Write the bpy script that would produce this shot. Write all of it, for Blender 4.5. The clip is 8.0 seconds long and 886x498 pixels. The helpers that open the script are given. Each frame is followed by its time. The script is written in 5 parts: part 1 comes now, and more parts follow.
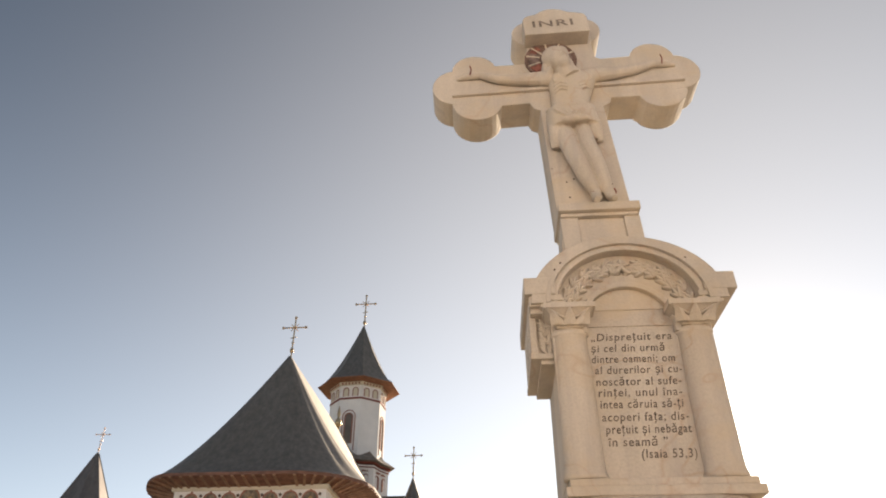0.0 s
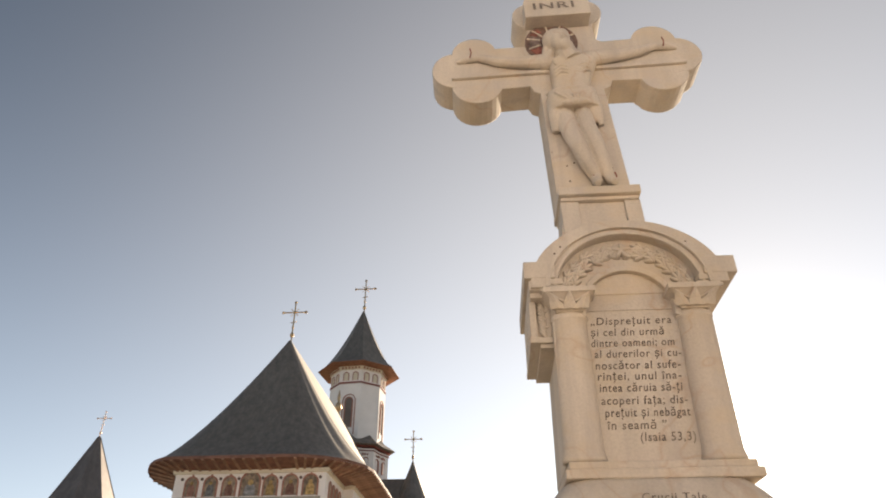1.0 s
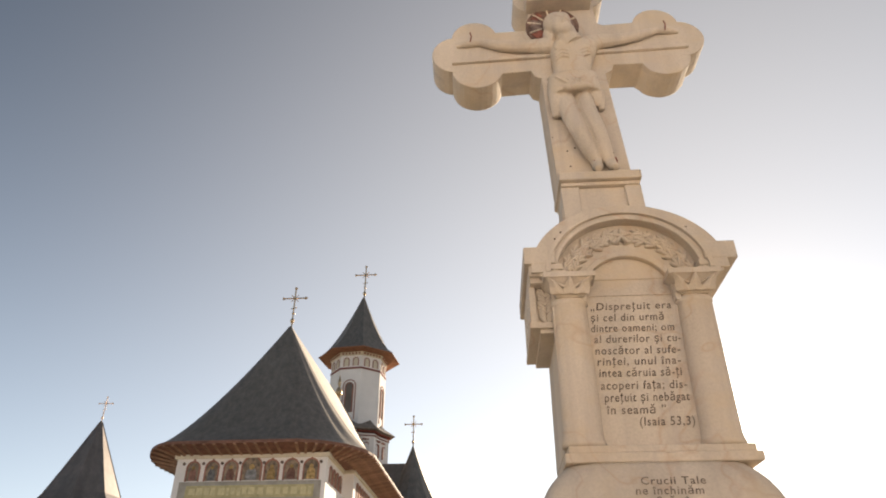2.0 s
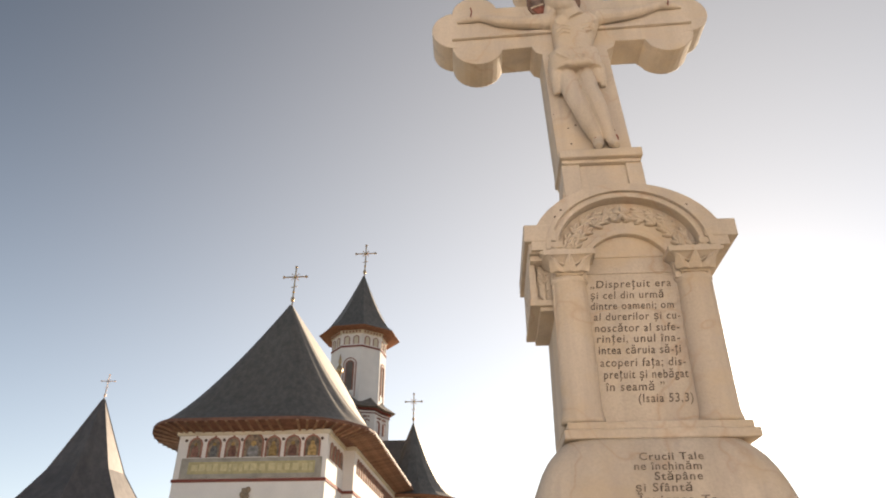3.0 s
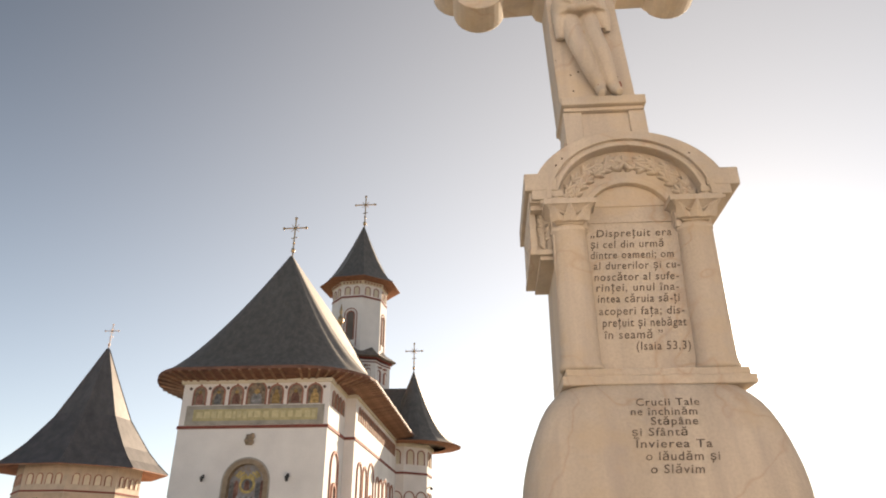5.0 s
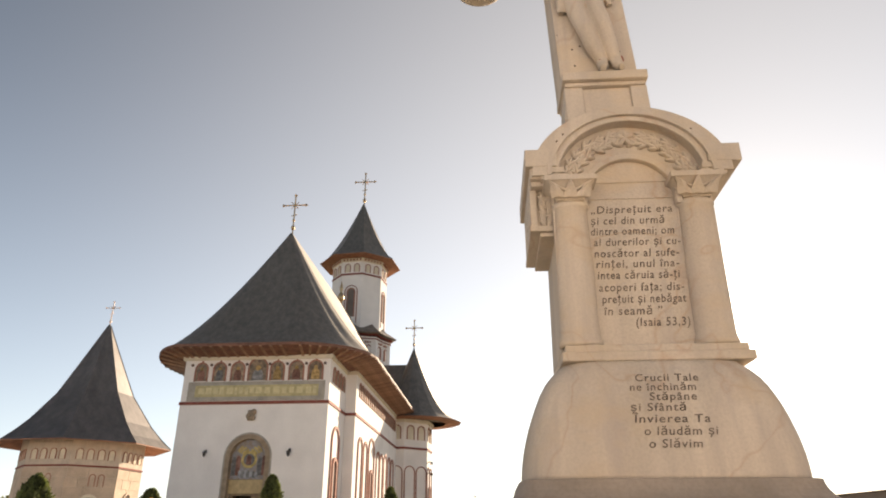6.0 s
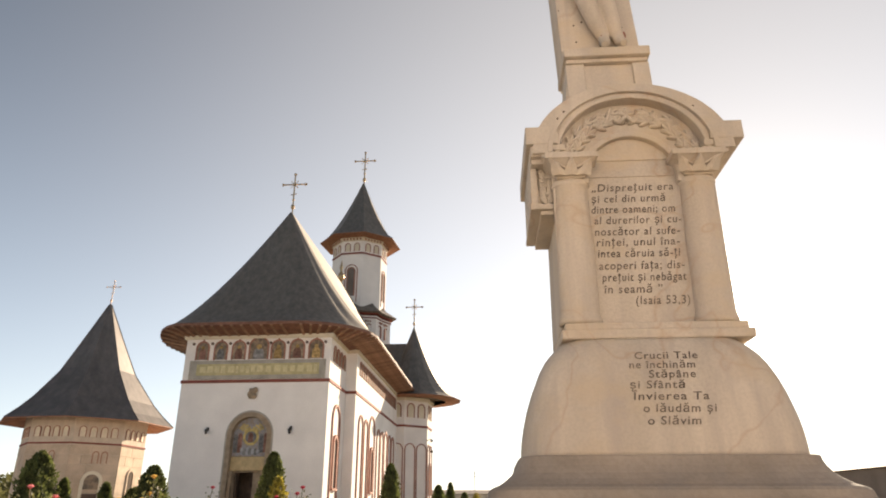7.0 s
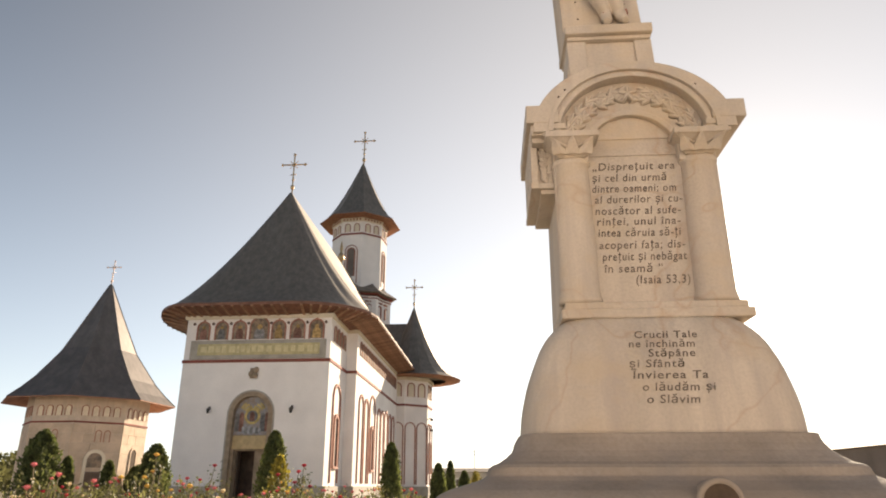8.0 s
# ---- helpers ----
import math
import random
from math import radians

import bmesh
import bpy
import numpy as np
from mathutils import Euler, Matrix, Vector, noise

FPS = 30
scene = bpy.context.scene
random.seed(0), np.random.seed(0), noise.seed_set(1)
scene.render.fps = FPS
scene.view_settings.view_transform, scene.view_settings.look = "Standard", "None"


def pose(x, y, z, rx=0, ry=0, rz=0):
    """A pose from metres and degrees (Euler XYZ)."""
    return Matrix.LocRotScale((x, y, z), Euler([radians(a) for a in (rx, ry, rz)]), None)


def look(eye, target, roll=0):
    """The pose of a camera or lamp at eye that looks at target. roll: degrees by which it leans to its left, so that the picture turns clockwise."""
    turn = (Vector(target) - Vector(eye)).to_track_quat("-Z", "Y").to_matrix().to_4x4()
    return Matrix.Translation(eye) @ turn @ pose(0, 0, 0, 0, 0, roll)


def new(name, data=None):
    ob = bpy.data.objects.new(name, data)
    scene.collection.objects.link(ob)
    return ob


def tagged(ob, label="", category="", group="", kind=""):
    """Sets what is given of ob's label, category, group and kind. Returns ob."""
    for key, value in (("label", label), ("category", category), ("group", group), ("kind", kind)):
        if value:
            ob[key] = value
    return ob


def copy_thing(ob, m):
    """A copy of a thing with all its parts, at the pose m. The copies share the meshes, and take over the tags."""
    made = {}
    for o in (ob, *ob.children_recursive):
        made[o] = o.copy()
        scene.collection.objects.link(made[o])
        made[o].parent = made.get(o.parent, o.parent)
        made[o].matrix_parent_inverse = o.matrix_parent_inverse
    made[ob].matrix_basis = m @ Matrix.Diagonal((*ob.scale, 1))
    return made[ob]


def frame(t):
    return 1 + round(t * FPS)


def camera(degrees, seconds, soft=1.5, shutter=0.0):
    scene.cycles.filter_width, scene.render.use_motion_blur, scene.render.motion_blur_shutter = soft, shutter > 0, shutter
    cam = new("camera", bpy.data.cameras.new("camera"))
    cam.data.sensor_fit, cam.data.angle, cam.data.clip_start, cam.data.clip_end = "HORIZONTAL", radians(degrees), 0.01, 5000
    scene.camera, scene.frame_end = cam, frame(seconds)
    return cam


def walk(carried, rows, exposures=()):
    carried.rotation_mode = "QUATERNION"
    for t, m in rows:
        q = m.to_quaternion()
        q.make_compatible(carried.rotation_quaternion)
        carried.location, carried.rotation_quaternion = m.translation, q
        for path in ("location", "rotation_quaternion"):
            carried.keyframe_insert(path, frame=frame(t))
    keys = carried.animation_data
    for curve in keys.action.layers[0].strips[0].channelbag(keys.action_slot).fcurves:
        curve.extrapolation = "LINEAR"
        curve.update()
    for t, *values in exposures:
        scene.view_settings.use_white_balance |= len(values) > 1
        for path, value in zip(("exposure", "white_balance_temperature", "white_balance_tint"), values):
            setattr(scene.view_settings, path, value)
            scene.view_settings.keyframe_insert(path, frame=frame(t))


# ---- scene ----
cam = camera(67.2, 8.0, soft=1.9)
# a tilt on a tripod: the eye swings a few centimetres as the head tips down
PATH = [
    (0.0, (0.0, -0.057, 1.011), (-0.001, 1.609, 2.116)),
    (0.5, (0.0, -0.052, 1.011), (0.0, 1.627, 2.098)),
    (1.0, (0.0, -0.048, 1.011), (0.0, 1.645, 2.080)),
    (1.5, (0.0, -0.045, 1.011), (0.0, 1.656, 2.064)),
    (3.0, (0.0, -0.037, 1.009), (0.0, 1.708, 1.986)),
    (3.5, (0.0, -0.035, 1.008), (0.0, 1.727, 1.955)),
    (4.0, (0.0, -0.033, 1.006), (0.0, 1.746, 1.918)),
    (4.5, (0.0, -0.029, 1.005), (0.0, 1.766, 1.884)),
    (6.0, (0.0, -0.018, 1.003), (0.0, 1.821, 1.788)),
    (6.5, (0.0, -0.014, 1.002), (0.0, 1.837, 1.759)),
    (7.0, (0.0, -0.010, 1.001), (0.0, 1.853, 1.729)),
    (7.5, (0.0, -0.006, 1.000), (0.0, 1.868, 1.700)),
    (8.0, (0.0, -0.002, 0.999), (0.0, 1.881, 1.672)),
]
walk(cam, [(t, look(eye, target)) for t, eye, target in PATH], exposures=[(0.0, 1.0, 7500, 13), (8.0, 1.04, 7800, 14)])

# ---- light ----
SUN_AZ, SUN_EL = radians(26.0), radians(16.5)  # bearing from +y towards +x
SUN_DIR = Vector((math.sin(SUN_AZ) * math.cos(SUN_EL), math.cos(SUN_AZ) * math.cos(SUN_EL), math.sin(SUN_EL)))
SKY, SUN = 0.077, 5.0
world = bpy.data.worlds.new("sky")
scene.world = world
world.use_nodes = True
wn, wl = world.node_tree.nodes, world.node_tree.links
wn.clear()
sky = wn.new("ShaderNodeTexSky")
sky.sky_type, sky.sun_disc = "NISHITA", False
sky.sun_elevation, sky.sun_rotation = SUN_EL, SUN_AZ
sky.air_density, sky.dust_density, sky.ozone_density = 1.0, 0.1, 1.5
# thin haze: the bright ring of scattered light round the sun
wtc = wn.new("ShaderNodeTexCoord")
dot = wn.new("ShaderNodeVectorMath")
dot.operation = "DOT_PRODUCT"
dot.inputs[1].default_value = SUN_DIR
wl.new(wtc.outputs["Generated"], dot.inputs[0])
clampd = wn.new("ShaderNodeMath")
clampd.operation = "MAXIMUM"
clampd.inputs[1].default_value = 0.0
wl.new(dot.outputs["Value"], clampd.inputs[0])
hazes = []
for power, amount in ((3.0, 3.8), (90.0, 2.0), (500.0, 40.0)):
    pw = wn.new("ShaderNodeMath")
    pw.operation = "POWER"
    pw.inputs[1].default_value = power
    wl.new(clampd.outputs[0], pw.inputs[0])
    am = wn.new("ShaderNodeMath")
    am.operation = "MULTIPLY"
    am.inputs[1].default_value = amount
    wl.new(pw.outputs[0], am.inputs[0])
    hazes.append(am)
hsum = wn.new("ShaderNodeMath")
wl.new(hazes[0].outputs[0], hsum.inputs[0])
wl.new(hazes[1].outputs[0], hsum.inputs[1])
hsum2 = wn.new("ShaderNodeMath")
wl.new(hsum.outputs[0], hsum2.inputs[0])
wl.new(hazes[2].outputs[0], hsum2.inputs[1])
hcol = wn.new("ShaderNodeVectorMath")
hcol.operation = "SCALE"
hcol.inputs[0].default_value = (1.0, 0.955, 0.89)
wl.new(hsum2.outputs[0], hcol.inputs["Scale"])
# milky band of haze that thins out upwards
sep = wn.new("ShaderNodeSeparateXYZ")
wl.new(wtc.outputs["Generated"], sep.inputs[0])
low = wn.new("ShaderNodeMath")
low.operation, low.use_clamp = "SUBTRACT", True
low.inputs[0].default_value = 1.0
wl.new(sep.outputs["Z"], low.inputs[1])
lowp = wn.new("ShaderNodeMath")
lowp.operation = "POWER"
lowp.inputs[1].default_value = 2.8
wl.new(low.outputs[0], lowp.inputs[0])
lowc = wn.new("ShaderNodeVectorMath")
lowc.operation = "SCALE"
lowc.inputs[0].default_value = (3.05, 3.95, 5.5)
wl.new(lowp.outputs[0], lowc.inputs["Scale"])
thin = wn.new("ShaderNodeVectorMath")
thin.operation = "SCALE"
thin.inputs["Scale"].default_value = 0.50
wl.new(sky.outputs[0], thin.inputs[0])
veil = wn.new("ShaderNodeVectorMath")
wl.new(thin.outputs[0], veil.inputs[0])
wl.new(lowc.outputs[0], veil.inputs[1])
wadd = wn.new("ShaderNodeVectorMath")
wl.new(veil.outputs[0], wadd.inputs[0])
wl.new(hcol.outputs[0], wadd.inputs[1])
bg = wn.new("ShaderNodeBackground")
bg.inputs["Strength"].default_value = SKY
wl.new(wadd.outputs[0], bg.inputs["Color"])
wout = wn.new("ShaderNodeOutputWorld")
wl.new(bg.outputs[0], wout.inputs["Surface"])

sun_data = bpy.data.lights.new("sun", "SUN")
sun_data.energy, sun_data.angle, sun_data.color = SUN, radians(0.53), (1.0, 0.90, 0.76)
sun = new("sun", sun_data)
sun.matrix_world = look(SUN_DIR * 100, (0, 0, 0))


# ---- materials ----
def material(name, base, rough=0.8, metal=0.0, vary=0.15, scale=6.0, fine=60.0, bump=0.2, bump_scale=None, tint=None, per_piece=0.0, distance=0.01,
             spec=0.4, streak=False, veins=None, leafy=0.0, drips=None, patches=None):
    """Base colour broken up at two scales, with a fine relief."""
    m = bpy.data.materials.new(name)
    m.use_nodes = True
    n, l = m.node_tree.nodes, m.node_tree.links
    b = n["Principled BSDF"]
    b.inputs["Roughness"].default_value, b.inputs["Metallic"].default_value = rough, metal
    b.inputs["Specular IOR Level"].default_value = spec
    tc = n.new("ShaderNodeTexCoord")
    src = tc.outputs["Object"]
    if streak:
        mp = n.new("ShaderNodeMapping")
        mp.inputs["Scale"].default_value = (1, 1, 0.12)
        l.new(src, mp.inputs["Vector"])
        src = mp.outputs[0]
    big, small = n.new("ShaderNodeTexNoise"), n.new("ShaderNodeTexNoise")
    big.inputs["Scale"].default_value, big.inputs["Detail"].default_value = scale, 6
    small.inputs["Scale"].default_value, small.inputs["Detail"].default_value = fine, 4
    l.new(src, big.inputs["Vector"])
    l.new(tc.outputs["Object"], small.inputs["Vector"])
    ramp = n.new("ShaderNodeValToRGB")
    dark = tuple(c * (1 - vary * 1.6) for c in base) if tint is None else tint
    ramp.color_ramp.elements[0].color, ramp.color_ramp.elements[1].color = (*dark, 1), (*(min(1, c * (1 + vary)) for c in base), 1)
    ramp.color_ramp.elements[0].position, ramp.color_ramp.elements[1].position = 0.28, 0.68
    l.new(big.outputs[0], ramp.inputs[0])
    mix = n.new("ShaderNodeMix")
    mix.data_type, mix.blend_type = "RGBA", "MULTIPLY"
    mix.inputs[0].default_value = min(1.0, vary * 2)
    l.new(ramp.outputs[0], mix.inputs[6])
    fr = n.new("ShaderNodeValToRGB")
    fr.color_ramp.elements[0].color, fr.color_ramp.elements[1].color = (0.6, 0.6, 0.6, 1), (1, 1, 1, 1)
    fr.color_ramp.elements[0].position, fr.color_ramp.elements[1].position = 0.3, 0.6
    l.new(small.outputs[0], fr.inputs[0])
    l.new(fr.outputs[0], mix.inputs[7])
    col = mix.outputs[2]
    if per_piece:
        info = n.new("ShaderNodeObjectInfo")
        hsv = n.new("ShaderNodeHueSaturation")
        rng = n.new("ShaderNodeMapRange")
        rng.inputs["To Min"].default_value, rng.inputs["To Max"].default_value = 1 - per_piece, 1 + per_piece
        l.new(info.outputs["Random"], rng.inputs[0])
        l.new(rng.outputs[0], hsv.inputs["Value"])
        l.new(col, hsv.inputs["Color"])
        col = hsv.outputs[0]
    if veins:
        # thin rust-coloured veins that wander through the stone
        vn = n.new("ShaderNodeTexNoise")
        vn.inputs["Scale"].default_value, vn.inputs["Detail"].default_value, vn.inputs["Distortion"].default_value = 1.1, 4, 0.3
        l.new(tc.outputs["Object"], vn.inputs["Vector"])
        vr = n.new("ShaderNodeValToRGB")
        e = vr.color_ramp.elements
        e[0].position, e[0].color = 0.493, (0, 0, 0, 1)
        e[1].position, e[1].color = 0.507, (0, 0, 0, 1)
        mid = e.new(0.5)
        mid.color = (0.30, 0.30, 0.30, 1)
        l.new(vn.outputs[0], vr.inputs[0])
        vm = n.new("ShaderNodeMix")
        vm.data_type, vm.blend_type = "RGBA", "MIX"
        l.new(vr.outputs[0], vm.inputs[0])
        l.new(col, vm.inputs[6])
        vm.inputs[7].default_value = (*veins, 1)
        col = vm.outputs[2]
    for tone, stretch, lo, hi, amount in ((drips, (12, 12, 0.6), 0.50, 0.68, 0.60), (patches, (2.1, 2.1, 3.4), 0.50, 0.68, 0.70)):
        if tone is None:
            continue
        # rain drips run down the stone, mineral patches cloud it
        dm, dn = n.new("ShaderNodeMapping"), n.new("ShaderNodeTexNoise")
        dm.inputs["Scale"].default_value = stretch
        dn.inputs["Scale"].default_value, dn.inputs["Detail"].default_value, dn.inputs["Roughness"].default_value = 1.0, 6, 0.62
        l.new(tc.outputs["Object"], dm.inputs["Vector"])
        l.new(dm.outputs[0], dn.inputs["Vector"])
        dr = n.new("ShaderNodeMapRange")
        dr.inputs["From Min"].default_value, dr.inputs["From Max"].default_value, dr.inputs["To Max"].default_value = lo, hi, amount
        l.new(dn.outputs[0], dr.inputs[0])
        dx = n.new("ShaderNodeMix")
        dx.data_type, dx.blend_type = "RGBA", "MIX"
        l.new(dr.outputs[0], dx.inputs[0])
        l.new(col, dx.inputs[6])
        dx.inputs[7].default_value = (*tone, 1)
        col = dx.outputs[2]
    l.new(col, b.inputs["Base Color"])
    bp = n.new("ShaderNodeBump")
    bp.inputs["Strength"].default_value, bp.inputs["Distance"].default_value = bump, distance
    if bump_scale:
        bn = n.new("ShaderNodeTexNoise")
        bn.inputs["Scale"].default_value, bn.inputs["Detail"].default_value = bump_scale, 5
        l.new(tc.outputs["Object"], bn.inputs["Vector"])
        l.new(bn.outputs[0], bp.inputs["Height"])
    else:
        l.new(small.outputs[0], bp.inputs["Height"])
    l.new(bp.outputs[0], b.inputs["Normal"])
    if leafy:
        # thin leaves and petals let light through
        tr, ms = n.new("ShaderNodeBsdfTranslucent"), n.new("ShaderNodeMixShader")
        br = n.new("ShaderNodeHueSaturation")
        br.inputs["Value"].default_value, br.inputs["Saturation"].default_value = 1.7, 1.1
        l.new(col, br.inputs["Color"])
        l.new(br.outputs[0], tr.inputs["Color"])
        ms.inputs[0].default_value = leafy
        l.new(b.outputs[0], ms.inputs[1])
        l.new(tr.outputs[0], ms.inputs[2])
        l.new(ms.outputs[0], n["Material Output"].inputs["Surface"])
    return m


STONE = material("carved_sandstone", (0.58, 0.507, 0.43), 0.87, vary=0.12, scale=5.0, fine=90, bump=0.4, distance=0.004, streak=True, veins=(0.40, 0.22, 0.12), drips=(0.44, 0.385, 0.345), patches=(0.57, 0.455, 0.32))
STONE_DARK = material("grey_plinth_stone", (0.345, 0.295, 0.255), 0.9, vary=0.16, scale=4.0, fine=70, bump=0.4, distance=0.004, drips=(0.27, 0.24, 0.22), patches=(0.37, 0.30, 0.24))
# dark brown for pits; also paints shade into the plinth hole and shutter
HOLLOW_DARK = material("dark_hollows", (0.10, 0.07, 0.05), 0.95, vary=0.2)
INK = material("black_lettering_paint", (0.225, 0.185, 0.16), 0.8, vary=0.3, scale=30, fine=200, bump=0.05)
NIMBUS = material("painted_nimbus", (0.20, 0.125, 0.10), 0.8, vary=0.3, scale=25)
NIMBUS_RED = material("red_nimbus_paint", (0.27, 0.10, 0.075), 0.8, vary=0.3, scale=25)
NIMBUS_GREY = material("grey_nimbus_paint", (0.25, 0.18, 0.155), 0.8, vary=0.3, scale=25)
NIMBUS_LIGHT = material("white_nimbus_paint", (0.7, 0.62, 0.5), 0.75, vary=0.1, scale=25)
WHITE = material("white_limewash", (0.89, 0.835, 0.80), 0.9, vary=0.05, scale=0.7, fine=14, bump=0.15, distance=0.01)
CREAM = material("cream_plaster", (0.76, 0.68, 0.55), 0.9, vary=0.08, scale=1.2, fine=18)
RED = material("brick_red_band", (0.27, 0.085, 0.065), 0.85, vary=0.12, scale=2)
RED_SOFT = material("rust_moulding", (0.40, 0.19, 0.14), 0.85, vary=0.14, scale=2)
GREYSTONE = material("grey_ashlar", (0.42, 0.38, 0.33), 0.88, vary=0.14, scale=2, fine=30)
SANDSTONE = material("brown_portal_stone", (0.36, 0.27, 0.19), 0.85, vary=0.2, scale=3, fine=30)
BLOCK = material("beige_ashlar_block", (0.60, 0.47, 0.36), 0.88, vary=0.12, scale=2.5, fine=30, per_piece=0.06)
MORTAR = material("pale_mortar", (0.62, 0.525, 0.43), 0.95, vary=0.08, scale=4, drips=(0.5, 0.42, 0.34))
ROOF = material("dark_sheet_roof", (0.29, 0.25, 0.212), 0.58, metal=0.68, vary=0.14, scale=4.0, fine=7, bump=0.08, distance=0.01, streak=True, spec=0.6, drips=(0.24, 0.21, 0.175))
ROOF_OLD = material("darker_sheet_roof", (0.215, 0.19, 0.175), 0.52, metal=0.68, vary=0.14, scale=4.0, fine=7, bump=0.08, distance=0.01, streak=True, spec=0.6, drips=(0.165, 0.15, 0.14))
TIMBER = material("brown_eave_timber", (0.235, 0.115, 0.08), 0.75, vary=0.2, scale=3, fine=30)
# TIMBER made lighter and redder: bounced sun under the eaves put into the colour
TIMBER_LIT = material("lit_eave_board", (0.36, 0.17, 0.105), 0.75, vary=0.2, scale=3, fine=30)
TIMBER_PALE = material("sawn_rafter", (0.35, 0.205, 0.14), 0.75, vary=0.25, scale=3, fine=30, per_piece=0.2)
GOLD = material("gilded_metal", (0.62, 0.42, 0.24), 0.45, metal=1.0, vary=0.08, scale=10, bump=0.02)
PALE_GILT = material("pale_gilding", (0.80, 0.58, 0.44), 0.5, metal=0.6, vary=0.08, scale=10, bump=0.02)
GOLDLEAF = material("gold_mosaic", (0.58, 0.44, 0.17), 0.55, metal=0.0, vary=0.25, scale=5, fine=40)
GOLDTEXT = material("ochre_gold_panel", (0.54, 0.46, 0.25), 0.6, vary=0.15, scale=4, fine=30)
MOSAIC_PALE = material("pale_blue_mosaic", (0.42, 0.43, 0.45), 0.8, vary=0.3, scale=6, fine=25)
GOLD_PLATE = material("dull_gold_plate", (0.55, 0.41, 0.22), 0.6, vary=0.12, scale=4, fine=30)
PALETEXT = material("pale_gold_lettering", (0.66, 0.58, 0.34), 0.6, vary=0.1)
FRESCO = material("dark_fresco", (0.34, 0.25, 0.18), 0.85, vary=0.4, scale=4, fine=14, tint=(0.11, 0.10, 0.09), per_piece=0.25)
ROBE_A = material("wine_fresco_paint", (0.27, 0.14, 0.11), 0.85, vary=0.35, scale=6, per_piece=0.3)
ROBE_B = material("grey_blue_fresco_paint", (0.25, 0.245, 0.245), 0.85, vary=0.35, scale=6, per_piece=0.3)
ROBE_C = material("ochre_fresco_paint", (0.48, 0.32, 0.14), 0.85, vary=0.35, scale=6, per_piece=0.3)
MOSAIC_BLUE = material("blue_grey_mosaic", (0.27, 0.275, 0.30), 0.8, vary=0.35, scale=6, fine=25, tint=(0.36, 0.28, 0.22))
DOOR = material("dark_stained_door", (0.15, 0.10, 0.075), 0.6, vary=0.25, scale=4)
IRON = material("dark_iron", (0.075, 0.068, 0.065), 0.6, metal=0.4, vary=0.15)
GLASS = material("dark_window_glass", (0.20, 0.165, 0.145), 0.75, vary=0.15, scale=1, bump=0.0, spec=0.15)
SOIL = material("garden_soil", (0.24, 0.19, 0.13), 0.95, vary=0.35, scale=0.6, fine=9, bump=0.7, distance=0.05, tint=(0.13, 0.13, 0.06))
COURT = material("trodden_grey_gravel", (0.45, 0.39, 0.325), 0.95, vary=0.14, scale=2.0, fine=40, bump=0.5, distance=0.01)
PAVING = material("pale_gravel", (0.68, 0.585, 0.47), 0.95, vary=0.12, scale=2.0, fine=40, bump=0.5, distance=0.01)
THUJA = material("thuja_green", (0.125, 0.145, 0.055), 0.75, vary=0.45, scale=5, fine=30, leafy=0.4)
THUJA_GOLD = material("golden_thuja", (0.26, 0.22, 0.055), 0.75, vary=0.4, scale=5, fine=30, leafy=0.4)
LEAF = material("rose_leaf", (0.125, 0.125, 0.055), 0.55, vary=0.45, scale=7, fine=30, leafy=0.45)
WOODS = material("far_tree_leaf", (0.12, 0.12, 0.055), 0.8, vary=0.35, scale=0.8, fine=6, leafy=0.4)
STEM = material("rose_cane", (0.15, 0.12, 0.06), 0.8, vary=0.3)
BARK = material("bark", (0.13, 0.09, 0.06), 0.9, vary=0.3, scale=8)
PETALS = {
    "red": material("red_petal", (0.45, 0.06, 0.08), 0.6, vary=0.2, scale=20, leafy=0.35),
    "pink": material("pink_petal", (0.72, 0.26, 0.28), 0.6, vary=0.2, scale=20, leafy=0.35),
    "yellow": material("yellow_petal", (0.72, 0.50, 0.17), 0.6, vary=0.15, scale=20, leafy=0.35),
    "cream": material("cream_petal", (0.80, 0.70, 0.52), 0.6, vary=0.1, scale=20, leafy=0.35),
}
WALLGREY = material("weathered_boundary_render", (0.30, 0.24, 0.20), 0.92, vary=0.15, scale=0.8, fine=12)
HOUSE = material("pale_house_render", (0.62, 0.56, 0.48), 0.9, vary=0.08, scale=0.6)
HOUSE_ROOF = material("brown_sheet_roof", (0.24, 0.19, 0.16), 0.75, vary=0.15, scale=1)


# ---- builders ----
def thing(name, m=None, label="", category="", group="", kind=""):
    ob = new(name)
    ob.empty_display_size = 0.2
    if m is not None:
        ob.matrix_world = m
    return tagged(ob, label, category, group, kind)


def mesh_of(bm, name, mat, smooth=False):
    me = bpy.data.meshes.new(name)
    bmesh.ops.recalc_face_normals(bm, faces=bm.faces)
    bm.to_mesh(me)
    bm.free()
    if smooth:
        me.polygons.foreach_set("use_smooth", [True] * len(me.polygons))
    for mm in mat if isinstance(mat, (list, tuple)) else [mat]:
        me.materials.append(mm)
    return me


def part(name, bm, mat, parent, label="", smooth=False):
    ob = new(name, mesh_of(bm, name, mat, smooth))
    if parent is not None:
        ob.parent = parent
    if label:
        ob["label"] = label
    return ob


def shared(name, me, parent, m):
    """Another piece on a mesh that alike pieces share."""
    ob = new(name, me)
    ob.parent = parent
    ob.matrix_local = m
    return ob


